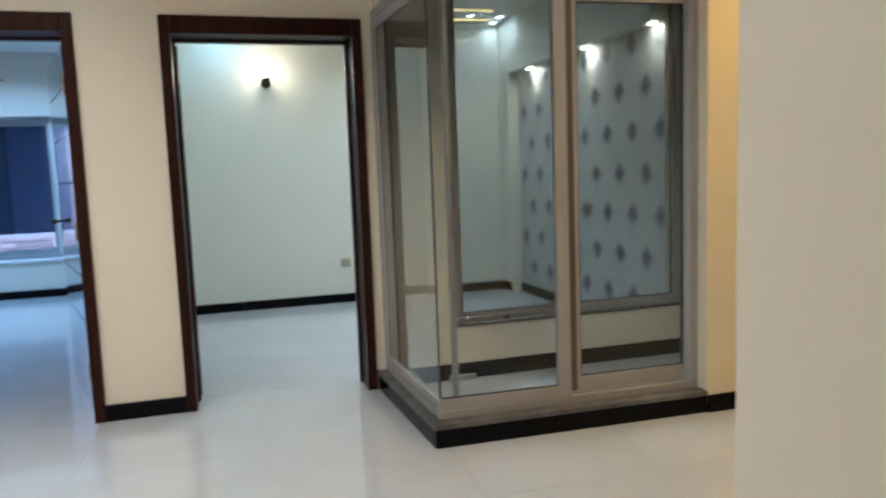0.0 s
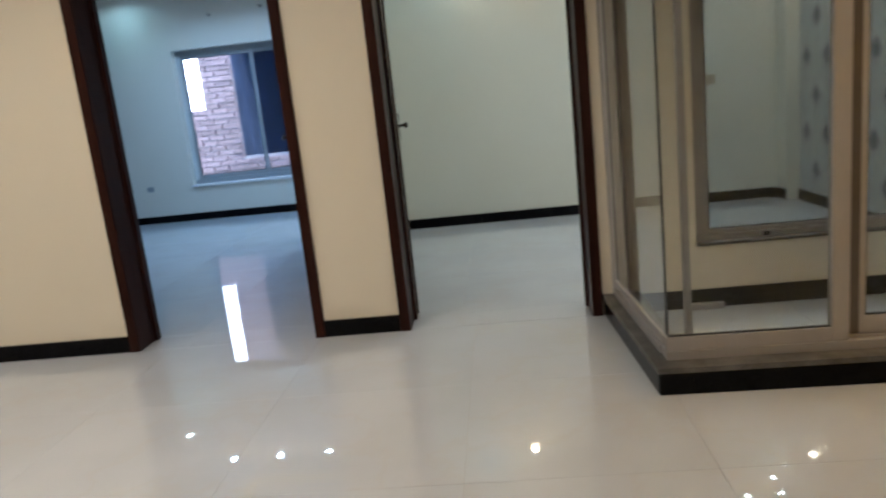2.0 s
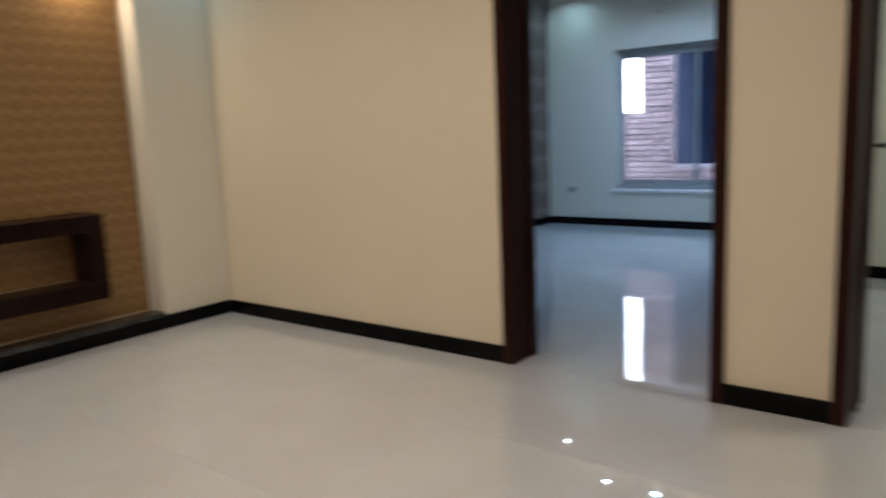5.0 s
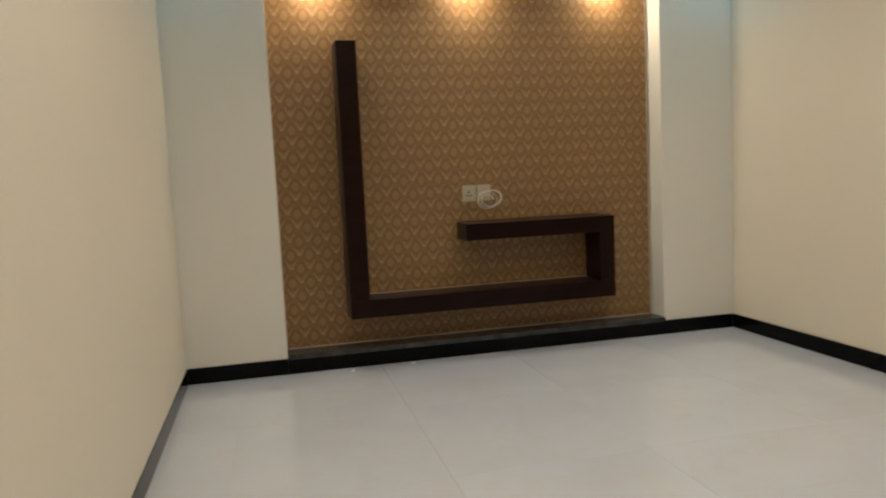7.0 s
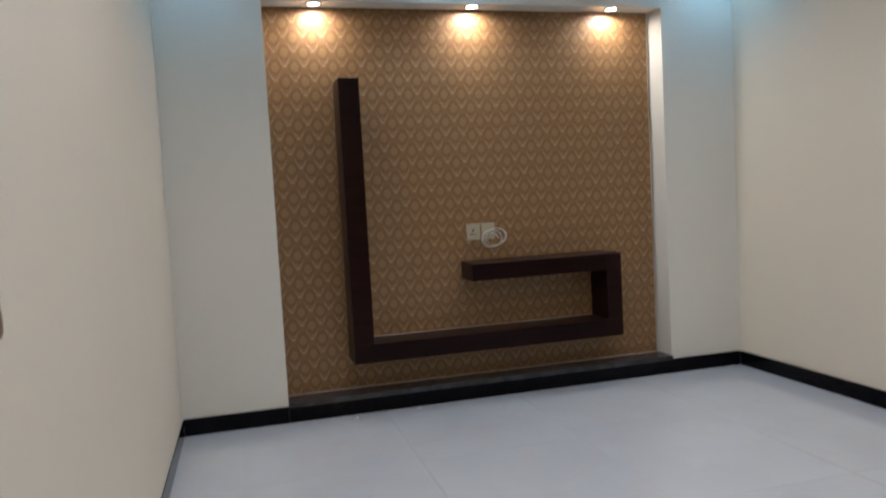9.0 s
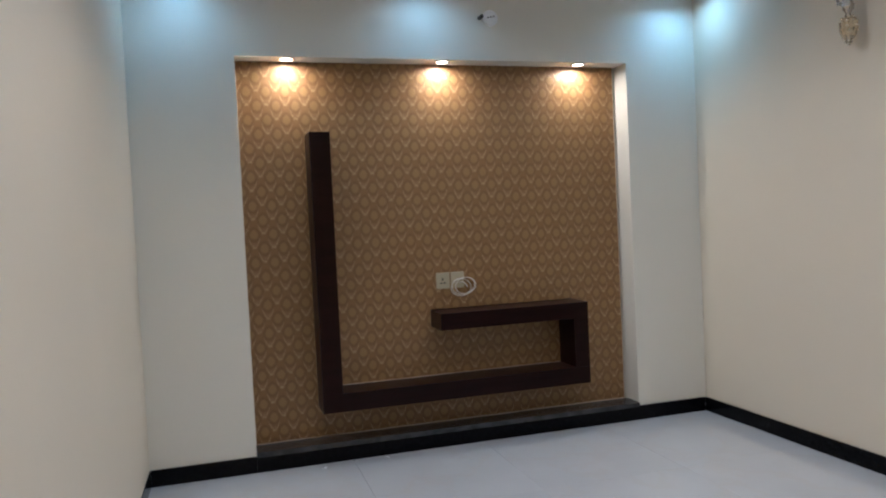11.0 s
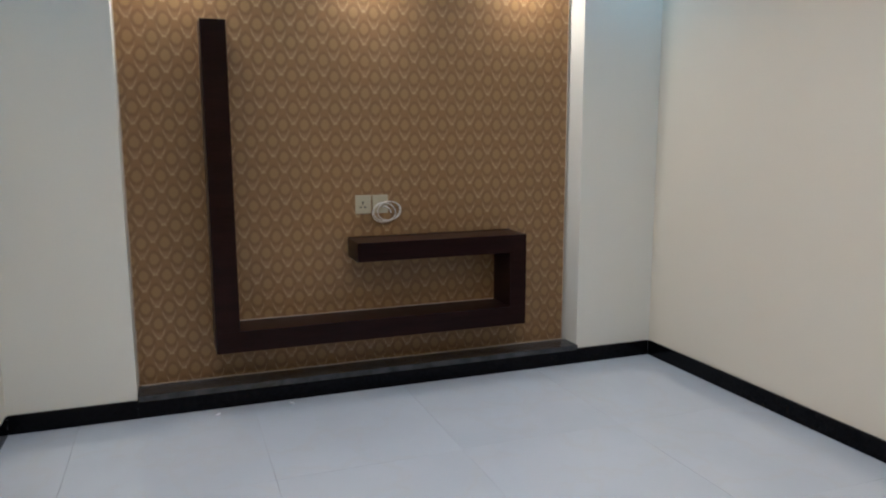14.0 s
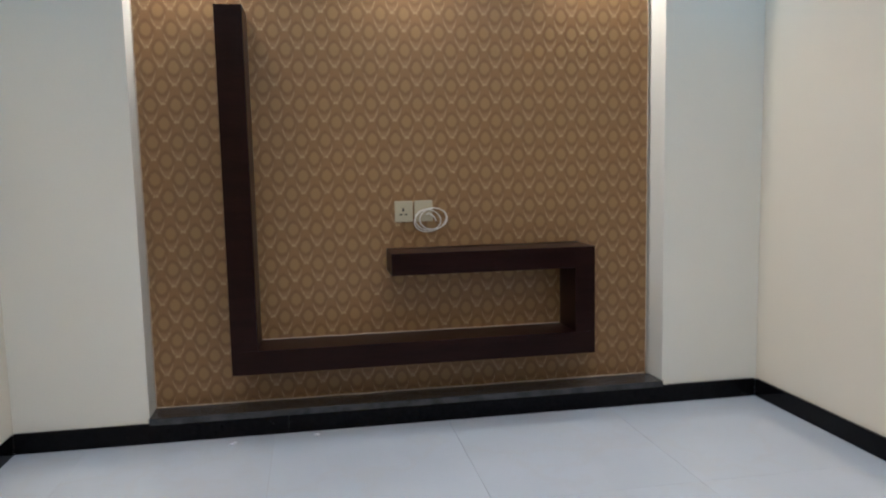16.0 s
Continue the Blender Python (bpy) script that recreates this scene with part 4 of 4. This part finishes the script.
# ---- plaster chips on the floor ----
def chip(x, y, size, turn):
    bm = bmesh.new()
    bmesh.ops.create_icosphere(bm, subdivisions=1, radius=size)
    for i, v in enumerate(bm.verts):
        v.co.x *= 1.0 + 0.25 * math.sin(3 * i)
        v.co.y *= 0.55 + 0.15 * math.cos(5 * i)
        v.co.z = 0.4 * (v.co.z + size)
    ob = tagged(new("plaster_chip", mesh_of("plaster_chip", bm, "plate_white")), "tiny white plaster chip lying on the floor tiles", "plaster chip", "plaster chips")
    ob.matrix_basis = pose(x, y, 0.0, 0, 0, turn)


chip(-3.36, -2.22, 0.015, 70)
chip(-3.325, -2.585, 0.014, 110)
chip(-3.350, -2.575, 0.008, 60)

# ---- outside the window ----
structure("backdrop", boxes((-70, 10, 60, 60.2, -0.35, 40)), "overcast", "bright overcast sky beyond the houses", "sky")
structure("ground", boxes((-60, 60, R1Y + 0.22, 120, -0.45, -0.35)), "ground", "bare cement ground outside", "ground")
BY, OPX, BRX = 7.0, -2.76, -3.25     # house front: plane, edge of the opening, edge of the upper wall
house = thing("brick_house", (-2, BY, -0.35), "unfinished red brick house front with a dark open window", "house")
core = [(-6.0, OPX, BY + 0.02, BY + 0.05, -0.35, 1.36), (BRX, OPX, BY + 0.02, BY + 0.05, 1.36, 2.75), (OPX, 1.5, BY + 0.02, BY + 0.05, -0.35, 0.625), (OPX, 1.5, BY + 0.02, BY + 0.05, 2.6, 2.75)]
part("mortar_wall", boxes(*core), "mortar", house, "rough cement joints")
# The room's darkness comes from its painted colour.
part("dark_room", boxes((-2.9, 1.6, BY + 2.6, BY + 2.75, -0.35, 2.75), (-2.9, -2.78, BY + 1.0, BY + 2.6, -0.35, 2.75), (1.5, 1.6, BY + 0.31, BY + 2.6, -0.35, 2.75), (-2.9, 1.6, BY + 0.31, BY + 2.75, 2.76, 2.86)), "opening_shade", house, "room behind the opening, its shade painted in dark blue")
# Return wall, coloured as if it stood in blue shade.
part("return_wall", boxes((-2.9, OPX - 0.005, BY + 0.051, BY + 0.999, -0.35, 2.75)), "return_shade", house, "rendered return wall with blue-grey shade painted in")
structure("neighbour_wall", boxes((-6.2, -6.0, R1Y + 0.22, BY + 4, -0.35, 1.2), (1.5, 1.7, R1Y + 0.22, BY + 4, -0.35, 3.2)), "mortar", "rough rendered yard wall", "wall")

# ---- floors: polished tiles ----
def tiled_floor(name, x0, x1, y0, y1, ox, oy, step=0.8, label="floor of polished off-white porcelain tiles", cuts=()):
    fl = structure(name, boxes((x0, x1, y0, y1, -0.06, -0.004)), "grout", label, "floor")
    cache = {}
    xs = [x0] + [v for v in (cuts or (ox + step * k for k in range(-20, 21))) if x0 + 0.004 < v < x1 - 0.004] + [x1]
    ys = [y0] + [v for v in (oy + step * k for k in range(-20, 21)) if y0 + 0.004 < v < y1 - 0.004] + [y1]
    g = 0.0006
    for a, b in zip(xs, xs[1:]):
        for c, d in zip(ys, ys[1:]):
            key = (round(b - a, 4), round(d - c, 4))
            if key not in cache:
                cache[key] = mesh_of("floor_tile", box(g, b - a - g, g, d - c - g, -0.010, 0.0), "tile")
            t = new("floor_tile", cache[key])
            t.parent = fl
            t.location = (a, c, 0)


LOUNGE_CUTS = (-2.545, -1.705, -0.865, -0.025, 0.815, 1.612, 2.41, 3.21, 4.01)
tiled_floor("floor", XT, 4.3, YL - 0.23, 0.0, 0, -0.805, cuts=LOUNGE_CUTS)
tiled_floor("floor_threshold_bedroom", D1A + 0.055, D1B - 0.055, 0.0, WT, 0.815, -0.805)
tiled_floor("floor_threshold_room", D2A + 0.055, D2B - 0.055, 0.0, WT, 0.815, -0.805)
tiled_floor("floor_passage", -0.85, 2.6, -6.5, YL - 0.23, 0.815, -0.805)
tiled_floor("floor_bedroom", R1X, -0.05, WT, R1Y, -0.03, 0.25)
tiled_floor("floor_room", R2X, R2XR + 0.12, WT, R2Y, 0.735, 0.25)

# ---- bricks of the house outside ----
brick_mesh = mesh_of("brick", box(0, 0.215, 0, 0.05, 0, 0.066, 0.004), "brick")
half_mesh = mesh_of("brick", box(0, 0.103, 0, 0.05, 0, 0.066, 0.004), "brick")
rnd = random.Random(7)
for row in range(34):
    z = -0.02 + row * 0.077
    low = z + 0.066 < 0.63
    x = (BRX if z > 1.30 else BRX - 1.12) - (0.112 if row % 2 else 0)
    if z > 1.30 and row % 2:
        x = BRX
    stop = 0.3 if low else OPX
    first = row % 2 == 1 and z > 1.30
    while x < stop - 0.04:
        wide = min(0.103 if first else 0.215, stop - x)
        first = False
        b = new("brick", half_mesh if wide < 0.16 else brick_mesh)
        b.parent = house
        b.scale.x = wide / (0.103 if wide < 0.16 else 0.215)
        rough = 0.028 if OPX - 0.34 < x < OPX and not low else 0.010
        b.location = Vector((x, BY - 0.012 + rnd.uniform(-rough, rough * 0.5), z)) - house.location
        b.rotation_euler = (0, rnd.uniform(-0.012, 0.012), rnd.uniform(-0.02, 0.02))
        x += wide + 0.009
